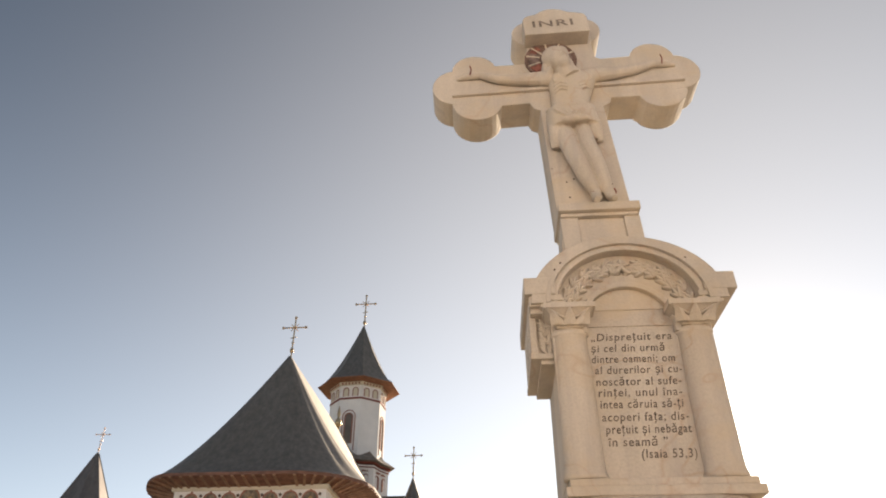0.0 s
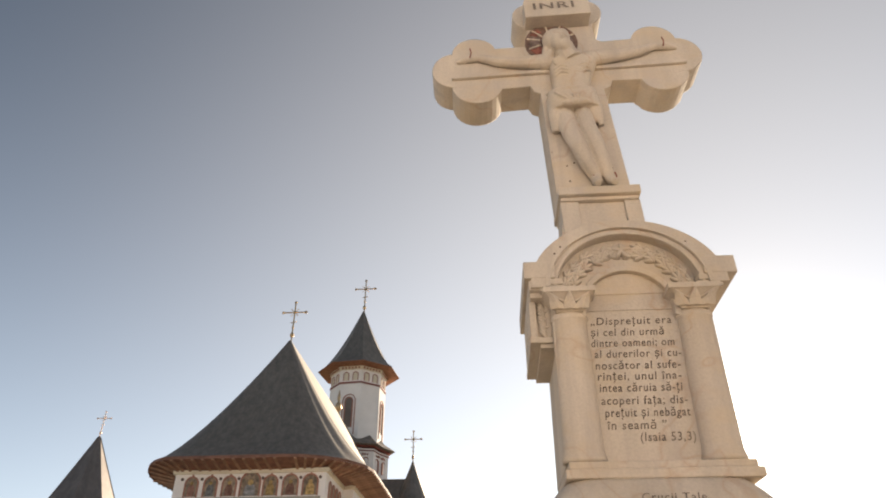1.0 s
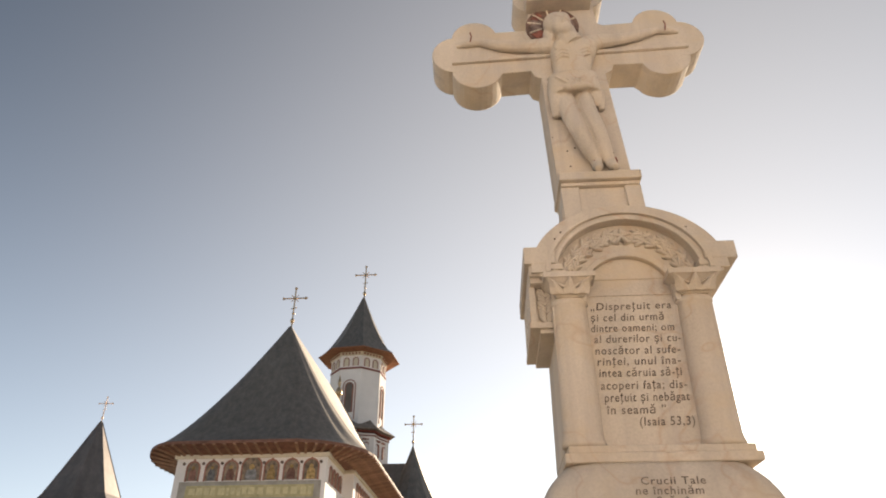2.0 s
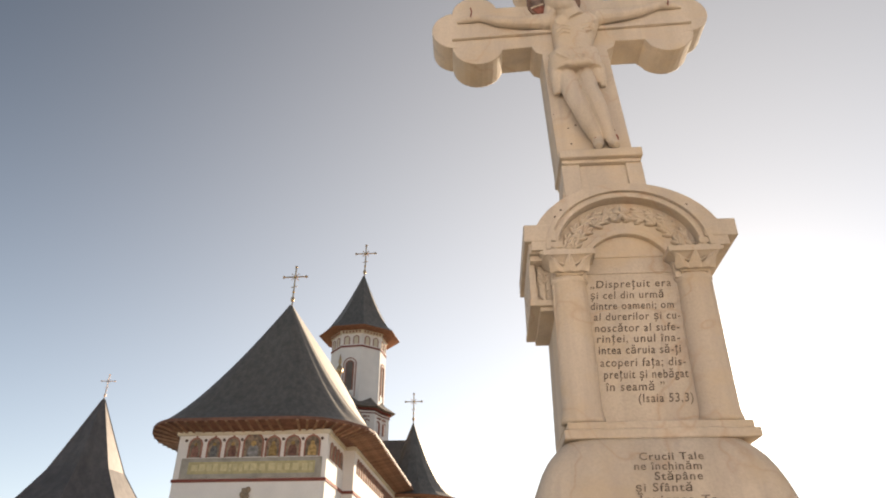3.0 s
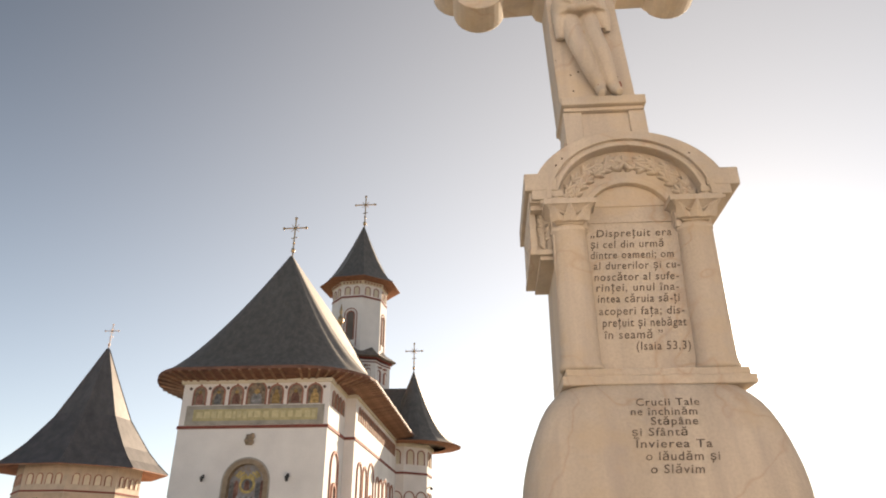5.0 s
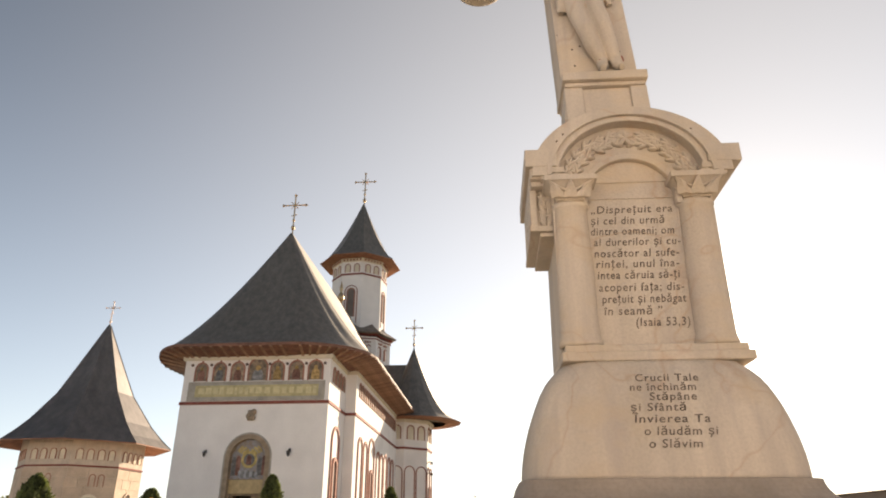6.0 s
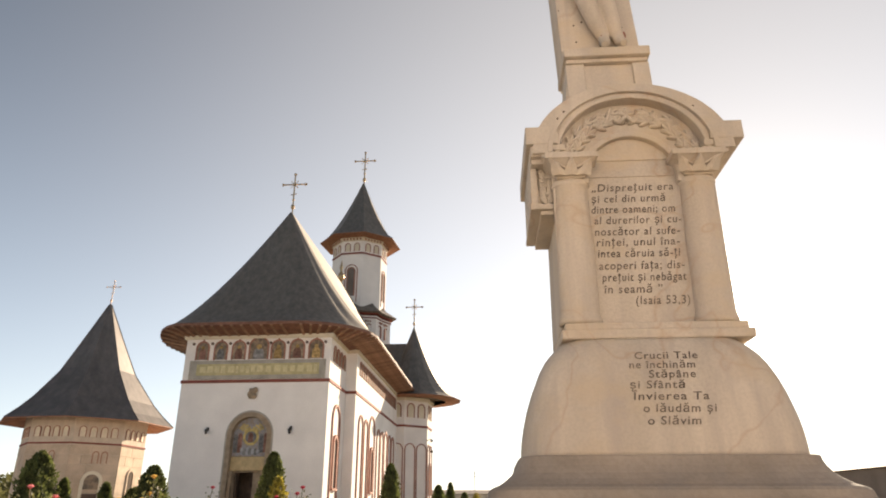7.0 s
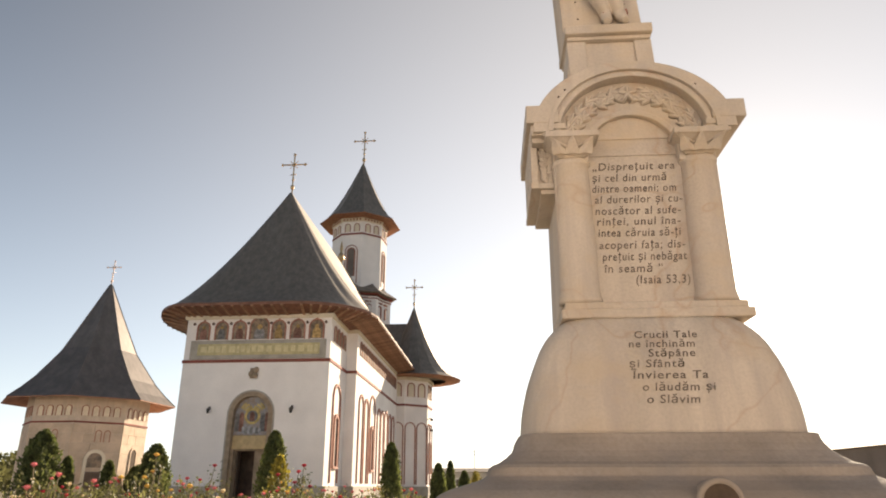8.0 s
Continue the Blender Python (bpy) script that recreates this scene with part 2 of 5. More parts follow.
def box(bm, x0, x1, y0, y1, z0, z1, bevel=0.0, m=None):
    vs = [bm.verts.new(p) for p in ((x0, y0, z0), (x1, y0, z0), (x1, y1, z0), (x0, y1, z0), (x0, y0, z1), (x1, y0, z1), (x1, y1, z1), (x0, y1, z1))]
    fs = [bm.faces.new([vs[i] for i in q]) for q in ((0, 3, 2, 1), (4, 5, 6, 7), (0, 1, 5, 4), (1, 2, 6, 5), (2, 3, 7, 6), (3, 0, 4, 7))]
    if m is not None:
        bmesh.ops.transform(bm, matrix=m, verts=vs)
    if bevel:
        edges = list({e for f in fs for e in f.edges})
        bmesh.ops.bevel(bm, geom=edges, offset=bevel, segments=2, profile=0.6, affect="EDGES")
    return bm


def prism(bm, outline, y0, y1, m=None):
    """An outline of (x, z) pushed from y0 to y1."""
    a = [bm.verts.new((x, y0, z)) for x, z in outline]
    b = [bm.verts.new((x, y1, z)) for x, z in outline]
    bm.faces.new(a)
    bm.faces.new(b[::-1])
    k = len(a)
    for i in range(k):
        bm.faces.new((a[i], a[(i + 1) % k], b[(i + 1) % k], b[i]))
    if m is not None:
        bmesh.ops.transform(bm, matrix=m, verts=a + b)
    return bm


def loft(bm, rings, closed=True, caps=True):
    rows = [[bm.verts.new(p) for p in ring] for ring in rings]
    k = len(rows[0])
    for r0, r1 in zip(rows, rows[1:]):
        for i in range(k if closed else k - 1):
            j = (i + 1) % k
            bm.faces.new((r0[i], r0[j], r1[j], r1[i]))
    if caps:
        bm.faces.new(rows[0][::-1])
        bm.faces.new(rows[-1])
    return bm


def arch_points(w, spring, n=14, x=0.0, rise=None):
    """The upper line of an arch of half width w that springs at height spring, from right to left."""
    rise = w if rise is None else rise
    return [(x + w * math.cos(math.pi * i / n), spring + rise * math.sin(math.pi * i / n)) for i in range(n + 1)]


def arch_outline(w, bottom, spring, n=14, x=0.0, rise=None):
    return [(x - w, bottom), (x + w, bottom)] + arch_points(w, spring, n, x, rise)


def arch_band(bm, w0, w1, bottom, spring, y0, y1, n=14, x=0.0, m=None, rise0=None, rise1=None):
    """An arched moulding between half widths w0 (inner) and w1 (outer), with legs down to bottom."""
    inner = [(x + w0, bottom)] + arch_points(w0, spring, n, x, rise0) + [(x - w0, bottom)]
    outer = [(x + w1, bottom)] + arch_points(w1, spring, n, x, rise1) + [(x - w1, bottom)]
    vs = []
    rows = []
    for (xi, zi), (xo, zo) in zip(inner, outer):
        row = [bm.verts.new(p) for p in ((xi, y0, zi), (xo, y0, zo), (xo, y1, zo), (xi, y1, zi))]
        rows.append(row)
        vs += row
    for r0, r1 in zip(rows, rows[1:]):
        for i in range(4):
            bm.faces.new((r0[i], r0[(i + 1) % 4], r1[(i + 1) % 4], r1[i]))
    bm.faces.new(rows[0])
    bm.faces.new(rows[-1][::-1])
    if m is not None:
        bmesh.ops.transform(bm, matrix=m, verts=vs)
    return bm


def ring(cx, cy, z, rx, ry, n=32, power=2.0, turn=0.0):
    """A ring in plan; power 2 is an ellipse, higher is squarer."""
    out = []
    for i in range(n):
        a = 2 * math.pi * i / n + turn
        c, s = math.cos(a), math.sin(a)
        out.append((cx + rx * math.copysign(abs(c) ** (2 / power), c), cy + ry * math.copysign(abs(s) ** (2 / power), s), z))
    return out


def tube(bm, points, radii, n=8):
    """A round bar along points."""
    rings = []
    pts = [Vector(p) for p in points]
    for i, p in enumerate(pts):
        d = (pts[min(i + 1, len(pts) - 1)] - pts[max(i - 1, 0)]).normalized()
        side = d.cross(Vector((0, 1, 0)) if abs(d.y) < 0.9 else Vector((1, 0, 0))).normalized()
        up = side.cross(d)
        r = radii[i] if isinstance(radii, (list, tuple)) else radii
        rings.append([p + r * (math.cos(2 * math.pi * k / n) * side + math.sin(2 * math.pi * k / n) * up) for k in range(n)])
    return loft(bm, rings)


def ball(bm, x, y, z, rx, ry=None, rz=None, u=12, v=8, m=None):
    ry, rz = rx if ry is None else ry, rx if rz is None else rz
    mm = Matrix.Translation((x, y, z)) @ (m if m is not None else Matrix()) @ Matrix.Diagonal((rx, ry, rz, 1))
    bmesh.ops.create_uvsphere(bm, u_segments=u, v_segments=v, radius=1.0, matrix=mm)
    return bm


def lettering(name, text, x0, x1, z, height, mat, parent, depth_at, y_out=0.003, lean=0.14, weight=0.010):
    """A painted line of words between x0 and x1, middle at height z, laid on the surface y = depth_at(z)."""
    cu = bpy.data.curves.new(name, "FONT")
    cu.body, cu.size, cu.offset, cu.shear, cu.resolution_u = text, height / 0.72, height * weight, lean, 3
    cu.space_character = 1.14
    tmp = bpy.data.objects.new(name, cu)
    me = bpy.data.meshes.new_from_object(tmp)
    bpy.data.objects.remove(tmp)
    xs = [v.co.x for v in me.vertices]
    lo, hi = min(xs), max(xs)
    for v in me.vertices:
        zz = z + v.co.y - height * 0.36
        xx = x0 + (v.co.x - lo) / (hi - lo) * (x1 - x0)
        v.co = (xx, depth_at(zz) - y_out, zz)
    me.materials.clear()
    me.materials.append(mat)
    ob = tagged(new(name, me), "hand-painted dark lettering", kind="stuff")
    ob.parent = parent
    return ob


# ---- ground ----
bm = bmesh.new()
steps = [-2500, -600, -150, -60, -30, -15, -6, 0, 6, 15, 30, 60, 150, 600, 2500]
grid = [[bm.verts.new((x, y, 0)) for x in steps] for y in steps]
for j in range(len(steps) - 1):
    for i in range(len(steps) - 1):
        bm.faces.new((grid[j][i], grid[j][i + 1], grid[j + 1][i + 1], grid[j + 1][i]))
tagged(part("ground", bm, SOIL, None), "brown garden soil with patchy grass", "ground", kind="structure")
# gravel below the view, added to throw light up at the cross
bm = bmesh.new()
box(bm, -9, 21.5, -13, 4.6, -0.05, 0.03)
tagged(part("pavement", bm, COURT, None), "unseen grey gravel round the stone cross, added to bounce light", "pavement", kind="structure")
# pale paving hidden from view, added to brighten the church front by bounce
bm = bmesh.new()
box(bm, -26, 20.5, 14.8, 33.7, -0.05, 0.03)
tagged(part("pavement", bm, PAVING, None), "unseen pale paving before the church, added to bounce light", "pavement", kind="structure")
# white wall out of view, added to bounce sunlight onto cross and church
bm = bmesh.new()
box(bm, -40, 22.0, -13.6, -13.0, 0, 6.5)
tagged(part("wall_south", bm, WHITE, None), "unseen plain white wall behind the court, added to bounce sunlight", "wall", kind="structure")

# ---- the carved stone wayside cross ----
MON = pose(0.7485, 2.594, 0, 0, 0, -4.0)  # local x along its face, y to its back
PX, PY = 0.071, 0.28  # plan centre of plinth and bell
monument = thing("stone_monument", MON, "carved beige sandstone wayside cross on a bell-shaped pedestal", "monument")

bm = bmesh.new()
PL = [(0.0, 1.02), (0.62, 1.02), (0.64, 1.0), (0.86, 0.98), (0.90, 0.96), (0.905, 0.86), (0.965, 0.845), (0.975, 0.83), (0.99, 0.80), (1.02, 0.70), (1.035, 0.668), (1.062, 0.660), (1.072, 0.648),
      (1.082, 0.622), (1.10, 0.595), (1.12, 0.573), (1.145, 0.556), (1.165, 0.548), (1.180, 0.546)]
loft(bm, [ring(PX, PY, z, w - 0.009, 0.84 * w, 64, 9) for z, w in PL])
part("plinth", bm, STONE_DARK, monument, "greyer moulded plinth with a hollow curve", smooth=False)
# round hole in the plinth's lower tier: shade as a dark disc, raised rim
bm = bmesh.new()
HX, HY, HZ = 0.122, PY - 0.84 * 0.845, 0.956
tube(bm, [(HX, HY - 0.016, HZ), (HX, HY + 0.04, HZ)], 0.054, 24)
part("round_recess", bm, HOLLOW_DARK, monument, "dark disc painted as the shade in a round hole")
bm = bmesh.new()
rim = [Vector((HX + 0.062 * math.cos(2 * math.pi * k / 28), HY - 0.008, HZ + 0.062 * math.sin(2 * math.pi * k / 28))) for k in range(29)]
tube(bm, rim, 0.011, 8)
tube(bm, [(HX, HY - 0.008, HZ), (HX, HY + 0.16, HZ)], 0.064, 28)
part("raised_rim", bm, STONE_DARK, monument, smooth=True)

BELL = [(1.178, 0.530), (1.23, 0.528), (1.275, 0.524), (1.325, 0.516), (1.373, 0.505), (1.42, 0.493), (1.47, 0.476), (1.52, 0.455), (1.56, 0.432), (1.59, 0.408), (1.615, 0.382), (1.635, 0.36)]
BZ, BW = [b[0] for b in BELL], [b[1] for b in BELL]


def bell_front(z):
    w = float(np.interp(z, BZ, BW))
    return PY - (0.30 + (w - 0.36) * 0.75)


bm = bmesh.new()
fine_z = [1.178 + (1.635 - 1.178) * i / 24 for i in range(25)]
loft(bm, [ring(PX + 0.012, PY, z, float(np.interp(z, BZ, BW)) - 0.009, PY - bell_front(z), 64, 6) for z in fine_z])
part("bell_base", bm, STONE, monument, "swelling bell-shaped sandstone base", smooth=True)

# column: core, sunk panel, engaged corner columns
CX = 0.085
bm = bmesh.new()
for z0, z1, w, yf in ((1.63, 1.668, 0.365, -0.030), (1.668, 1.70, 0.348, -0.015)):
    box(bm, CX + 0.006 - w, CX + 0.030 + w, yf, 0.58, z0, z1, 0.008)
part("column_base", bm, STONE, monument)
bm = bmesh.new()
loft(bm, [[(CX - w, 0.035, z), (CX + w, 0.035, z), (CX + w, 0.53, z), (CX - w, 0.53, z)] for z, w in ((1.70, 0.345), (2.47, 0.335))])
part("shaft", bm, STONE, monument)
for sx in (-1, 1):
    bm = bmesh.new()
    xx = CX + sx * 0.272
    # flattened half columns that swell from the corners, with a neck ring under the capital
    loft(bm, [ring(xx, 0.038, z, r, 0.66 * r, 28, 2.15) for z, r in ((1.70, 0.088), (1.715, 0.090), (1.73, 0.085), (1.75, 0.081), (2.03, 0.080), (2.318, 0.073), (2.322, 0.080), (2.328, 0.083), (2.336, 0.083), (2.342, 0.080), (2.346, 0.074), (2.355, 0.073))])
    part("engaged_column", bm, STONE, monument, smooth=True)
    bm = bmesh.new()
    # capital: flared block with a curved hollow
    loft(bm, [[(xx - w, 0.045 - w, z), (xx + w, 0.045 - w, z), (xx + w, 0.045 + w, z), (xx - w, 0.045 + w, z)]
              for z, w in ((2.352, 0.060), (2.362, 0.062), (2.380, 0.067), (2.402, 0.080), (2.418, 0.098), (2.424, 0.106), (2.426, 0.114), (2.452, 0.114))])
    # a pointed leaf on each corner and one in the middle of the face
    for dx, tip in ((-0.082, -0.100), (0.0, 0.0), (0.082, 0.100)):
        loft(bm, [[(xx + px - w, yy, z), (xx + px, yy - 0.012, z + 0.001), (xx + px + w, yy, z), (xx + px, yy + 0.02, z)]
                  for px, yy, z, w in ((dx * 0.6, -0.026, 2.358, 0.036), (dx * 0.75, -0.038, 2.382, 0.028), (dx * 0.9, -0.056, 2.405, 0.016), (tip, -0.070, 2.424, 0.004))])
    # carved leaves on the capital
    for a, b in ((-1, 1), (1, -1)):
        tube(bm, [(xx + a * 0.092, -0.058, 2.425), (xx + a * 0.03, -0.034, 2.395), (xx + b * 0.02, -0.03, 2.39)], [0.006, 0.006, 0.004], 6)
    tube(bm, [(xx + 0.06 * math.cos(math.pi * k / 8), -0.025 - 0.006 * math.sin(math.pi * k / 8), 2.362 + 0.016 * math.sin(math.pi * k / 8)) for k in range(9)], 0.006, 6)
    part("capital", bm, STONE, monument)
    # flutes beside the column
    bm = bmesh.new()
    box(bm, CX + sx * 0.197 - 0.007, CX + sx * 0.197 + 0.007, 0.0335, 0.04, 1.70, 2.33, 0.001)
    box(bm, CX + sx * 0.34 - 0.009, CX + sx * 0.34 + 0.009, 0.02, 0.06, 1.70, 2.45, 0.003)
    part("fillet", bm, STONE, monument)

# gable block with the round arch
AX, AZ = 0.088, 2.47
bm = bmesh.new()
prism(bm, arch_outline(0.372, 2.452, AZ, 28, AX, 0.325), 0.028, 0.54)
part("gable", bm, STONE, monument)
for name, w0, w1, foot_z, yf, yb, rise0, rise1 in (("arch_roll", 0.318, 0.340, 2.455, -0.030, 0.05, 0.272, 0.292), ("arch_groove", 0.338, 0.352, 2.455, -0.024, 0.05, 0.290, 0.302),
                                                    ("arch_fillet", 0.350, 0.372, AZ - 0.002, -0.042, 0.05, 0.300, 0.316), ("archivolt", 0.370, 0.438, AZ - 0.002, -0.037, 0.56, 0.314, 0.345)):
    bm = bmesh.new()
    arch_band(bm, w0, w1, foot_z, AZ, yf, yb, 40, AX, None, rise0, rise1)
    part(name, bm, STONE, monument)
bm = bmesh.new()
arch_band(bm, 0.192, 0.220, 2.33, 2.37, -0.002, 0.05, 24, AX - 0.008, None, 0.188, 0.214)
part("panel_arch", bm, STONE, monument)
bm = bmesh.new()
box(bm, AX - 0.19, AX + 0.18, 0.030, 0.0365, 2.372, 2.376)
part("panel_line", bm, STONE, monument)
for sx in (-1, 1):
    bm = bmesh.new()
    for w0, w1, z0, z1, yf in ((0.29, 0.405, 2.452, 2.482, -0.028), (0.30, 0.432, 2.482, 2.512, -0.034), (0.33, 0.474, 2.512, 2.600, -0.040)):
        a, b = sorted((AX + 0.007 + sx * w0, AX + 0.007 + sx * w1))
        box(bm, a, b, yf, 0.56, z0, z1, 0.006)
    part("cornice", bm, STONE, monument)
    if sx > 0:
        continue
    # side aedicule that projects from the column
    bm = bmesh.new()
    xo, xi = CX + sx * 0.446, CX + sx * 0.30
    box(bm, xo + 0.012, xi, 0.075, 0.49, 2.255, 2.511)
    box(bm, xo, xo + 0.030, 0.052, 0.50, 2.255, 2.511, 0.004)
    for z0, z1, grow in ((2.236, 2.262, 0.004), (2.216, 2.236, -0.040)):
        box(bm, xo - grow, xi, 0.052 - 0.4 * grow, 0.50, z0, z1, 0.004)
    box(bm, xo + 0.030, xi, 0.056, 0.10, 2.437, 2.455, 0.003)
    box(bm, xo + 0.006, xi, 0.010, 0.49, 2.438, 2.466, 0.004)
    box(bm, xo + 0.002, xi, -0.018, 0.49, 2.462, 2.5135, 0.004)
    rng = random.Random(5)
    for k in range(20):
        zz = 2.274 + 0.150 * k / 19
        side = -1 if k % 2 else 1
        ball(bm, xo + 0.072 + side * 0.016, 0.070, zz, 0.026, 0.013, 0.010, 8, 6, pose(0, 0, 0, 0, -side * rng.uniform(20, 60), 0))
    for k in range(14):
        ball(bm, xo + 0.004, rng.uniform(0.12, 0.45), rng.uniform(2.31, 2.43), 0.010, 0.03, 0.016, 8, 6, pose(0, 0, 0, rng.uniform(0, 90), 0, 0))
    part("side_aedicule", bm, STONE, monument, "side niche with leaf carving")
# leaf carving between the arches: lobed leaves that climb to the crown
bm = bmesh.new()
rng = random.Random(11)
for sx in (-1, 1):
    for i in range(7):
        for k in (0.243, 0.288):
            a = radians(7 + 12.0 * i + (6 if k > 0.25 else 0)) + rng.uniform(-0.03, 0.03)
            cx, cz = AX + sx * k * math.cos(a) * 1.02, AZ - 0.04 + k * 0.92 * math.sin(a)
            grow = math.degrees(a) + 90 + (28 if k > 0.25 else -28) + rng.uniform(-14, 14)
            for lobe, (off, length) in enumerate(((0, 0.044), (30, 0.036), (-30, 0.036), (62, 0.026), (-62, 0.026))):
                g = radians(grow + off)
                dx, dz = sx * math.cos(g), math.sin(g)
                ang = math.degrees(math.atan2(dz, dx))
                ball(bm, cx + dx * length * 0.7, 0.024 - 0.004 * (lobe == 0), cz + dz * length * 0.7, length, 0.016, 0.0095, 8, 6, pose(0, 0, 0, 0, -ang, 0))
# a five-pointed star at the crown
for k in range(5):
    g = 90 + 72 * k
    ball(bm, AX - 0.005 + 0.018 * math.cos(radians(g)), 0.010, AZ + 0.200 + 0.018 * math.sin(radians(g)), 0.028, 0.014, 0.010, 8, 6, pose(0, 0, 0, 0, -g, 0))
part("leaf_relief", bm, STONE, monument, "carved garland of leaves", smooth=True)

# neck and ledge under the cross
NX = 0.055
bm = bmesh.new()
loft(bm, [[(NX - w, yf, z), (NX + w, yf, z), (NX + w, 0.36, z), (NX - w, 0.36, z)] for z, w, yf in ((2.70, 0.226, 0.13), (3.07, 0.198, 0.165))])
part("neck", bm, STONE, monument)
for x0, x1 in ((NX - 0.205, NX - 0.112), (NX + 0.122, NX + 0.205)):
    bm = bmesh.new()
    loft(bm, [[(x0, yf - 0.012, z), (x1, yf - 0.012, z), (x1, yf + 0.02, z), (x0, yf + 0.02, z)] for z, yf in ((2.80, 0.135), (3.07, 0.162))])
    part("neck_border", bm, STONE, monument)
bm = bmesh.new()
box(bm, NX - 0.202, NX + 0.198, 0.135, 0.40, 3.065, 3.085, 0.004)
box(bm, NX - 0.215, NX + 0.208, 0.108, 0.41, 3.085, 3.135, 0.008)
part("ledge", bm, STONE, monument)


# the cross itself: three-lobed ends
def arc(cx, cz, r, a0, a1, n=12):
    return [(cx + r * math.cos(radians(a0 + (a1 - a0) * i / n)), cz + r * math.sin(radians(a0 + (a1 - a0) * i / n))) for i in range(n + 1)]


XC = -0.004
# the cross sits a little higher and wider than its first setting-out
RAISE = Matrix.Translation((0.010, 0, -0.0095)) @ Matrix.Diagonal((1.025, 1, 1.0205, 1))
RAISE = Matrix(((1, 0, -0.05, 0.05 * 3.95), (0, 1, 0, 0), (0, 0, 1, 0), (0, 0, 0, 1))) @ RAISE
RAISE = Matrix.Translation((0.005, 0, 0.006)) @ pose(0, 0, 0, 0, 0, 1.4) @ RAISE
# the arms are not quite level
RAISE = Matrix(((1, 0, 0, 0), (0, 1, 0, 0), (0.055, 0, 1, 0), (0, 0, 0, 1))) @ RAISE
before_cross = set(monument.children)
right = [(0.197, 3.085), (0.187, 3.835), (0.222, 3.856), (0.240, 3.900)]
right += arc(0.545, 3.946, 0.149, 199.5, 357)
right += arc(0.66, 4.08, 0.145, -81, 81)
right += arc(0.545, 4.208, 0.136, 3, 165)
right += [(0.235, 4.24), (0.205, 4.26), (0.200, 4.40)]
right += arc(0.165, 4.52, 0.116, -68, 100)
right += arc(0.0, 4.60, 0.153, 5, 90)
outline = [(XC + x + (-0.006 if z < 3.85 else 0), z) for x, z in right] + [(XC - x, z) for x, z in right[::-1][1:]]
bm = bmesh.new()
prism(bm, outline, 0.20, 0.41)
bmesh.ops.recalc_face_normals(bm, faces=bm.faces)
geo = [e for e in bm.edges if abs(e.verts[0].co.y - e.verts[1].co.y) < 1e-6]
front_edges = [e for e in geo if e.verts[0].co.y < 0.3]
back_edges = [e for e in geo if e.verts[0].co.y > 0.3]
bmesh.ops.bevel(bm, geom=front_edges, offset=0.007, segments=2, profile=0.6, affect="EDGES")
bmesh.ops.bevel(bm, geom=[e for e in back_edges if e.is_valid], offset=0.020, segments=3, profile=0.5, affect="EDGES")
part("cross", bm, STONE, monument, "stone cross with three-lobed ends")
bm = bmesh.new()
box(bm, XC - 0.69, XC + 0.69, 0.180, 0.202, 3.988, 4.014, 0.004)
part("arm_bar", bm, STONE, monument)
bm = bmesh.new()
plaque = [(-0.2, 4.385), (0.2, 4.385), (0.2, 4.515)] + arc(0.15, 4.515, 0.05, 0, 80, 5) + arc(0.0, 4.50, 0.115, 45, 135, 10) + arc(-0.15, 4.515, 0.05, 100, 180, 5) + [(-0.2, 4.50)]
prism(bm, [(x - 0.022, z) for x, z in plaque], 0.095, 0.205)
part("title_plaque", bm, STONE, monument, "projecting plaque with carved letters")
lettering("inscription_title", "INRI", -0.165, 0.085, 4.468, 0.060, INK, monument, lambda z: 0.095, lean=0.0, weight=0.02)

# nimbus behind the head
bm = bmesh.new()
NX0, NZ = -0.075, 4.248
prism(bm, arc(NX0, NZ, 0.160, 0, 345, 23), 0.186, 0.202)
nimbus = part("nimbus", bm, NIMBUS, monument, "round painted nimbus, dark brown with dull red")
for a0, a1, r0, r1, mm in ((150, 205, 0.075, 0.13, NIMBUS_GREY), (205, 240, 0.08, 0.145, NIMBUS_RED), (-30, 25, 0.08, 0.13, NIMBUS_GREY), (120, 150, 0.1, 0.14, NIMBUS_RED), (25, 60, 0.1, 0.14, NIMBUS_RED)):
    bm = bmesh.new()
    prism(bm, arc(NX0, NZ, r1, a0, a1, 6) + arc(NX0, NZ, r0, a1, a0, 6), 0.181, 0.187)
    part("painted_field", bm, mm, nimbus)
for a in (20, 62, 98, 135, 165, 200):
    bm = bmesh.new()
    box(bm, 0.07, 0.15, 0.178, 0.187, -0.0035, 0.0035, 0, pose(NX0, 0, NZ, 0, -a, 0))
    part("painted_ray", bm, NIMBUS_LIGHT, nimbus)

# statue on the cross, one plain worn shape
bm = bmesh.new()
ball(bm, -0.062, 0.120, 4.182, 0.084, 0.066, 0.084, 20, 14)
ball(bm, -0.046, 0.086, 4.150, 0.056, 0.052, 0.076, 18, 12, pose(0, 0, 0, 10, 18, 0))
ball(bm, -0.028, 0.078, 4.098, 0.040, 0.036, 0.044, 12, 8)
ball(bm, -0.040, 0.038, 4.138, 0.010, 0.012, 0.024, 10, 8, pose(0, 0, 0, 12, 18, 0))
for hx, hz, lean in ((-0.125, 4.130, 14), (-0.112, 4.085, 24), (0.020, 4.140, -8), (0.030, 4.100, -16)):
    ball(bm, hx, 0.145, hz, 0.026, 0.035, 0.058, 10, 8, pose(0, 0, 0, 0, lean, 0))
tube(bm, [(-0.045, 0.125, 4.14), (-0.025, 0.125, 4.09), (0.005, 0.145, 4.03)], [0.050, 0.055, 0.075], 14)
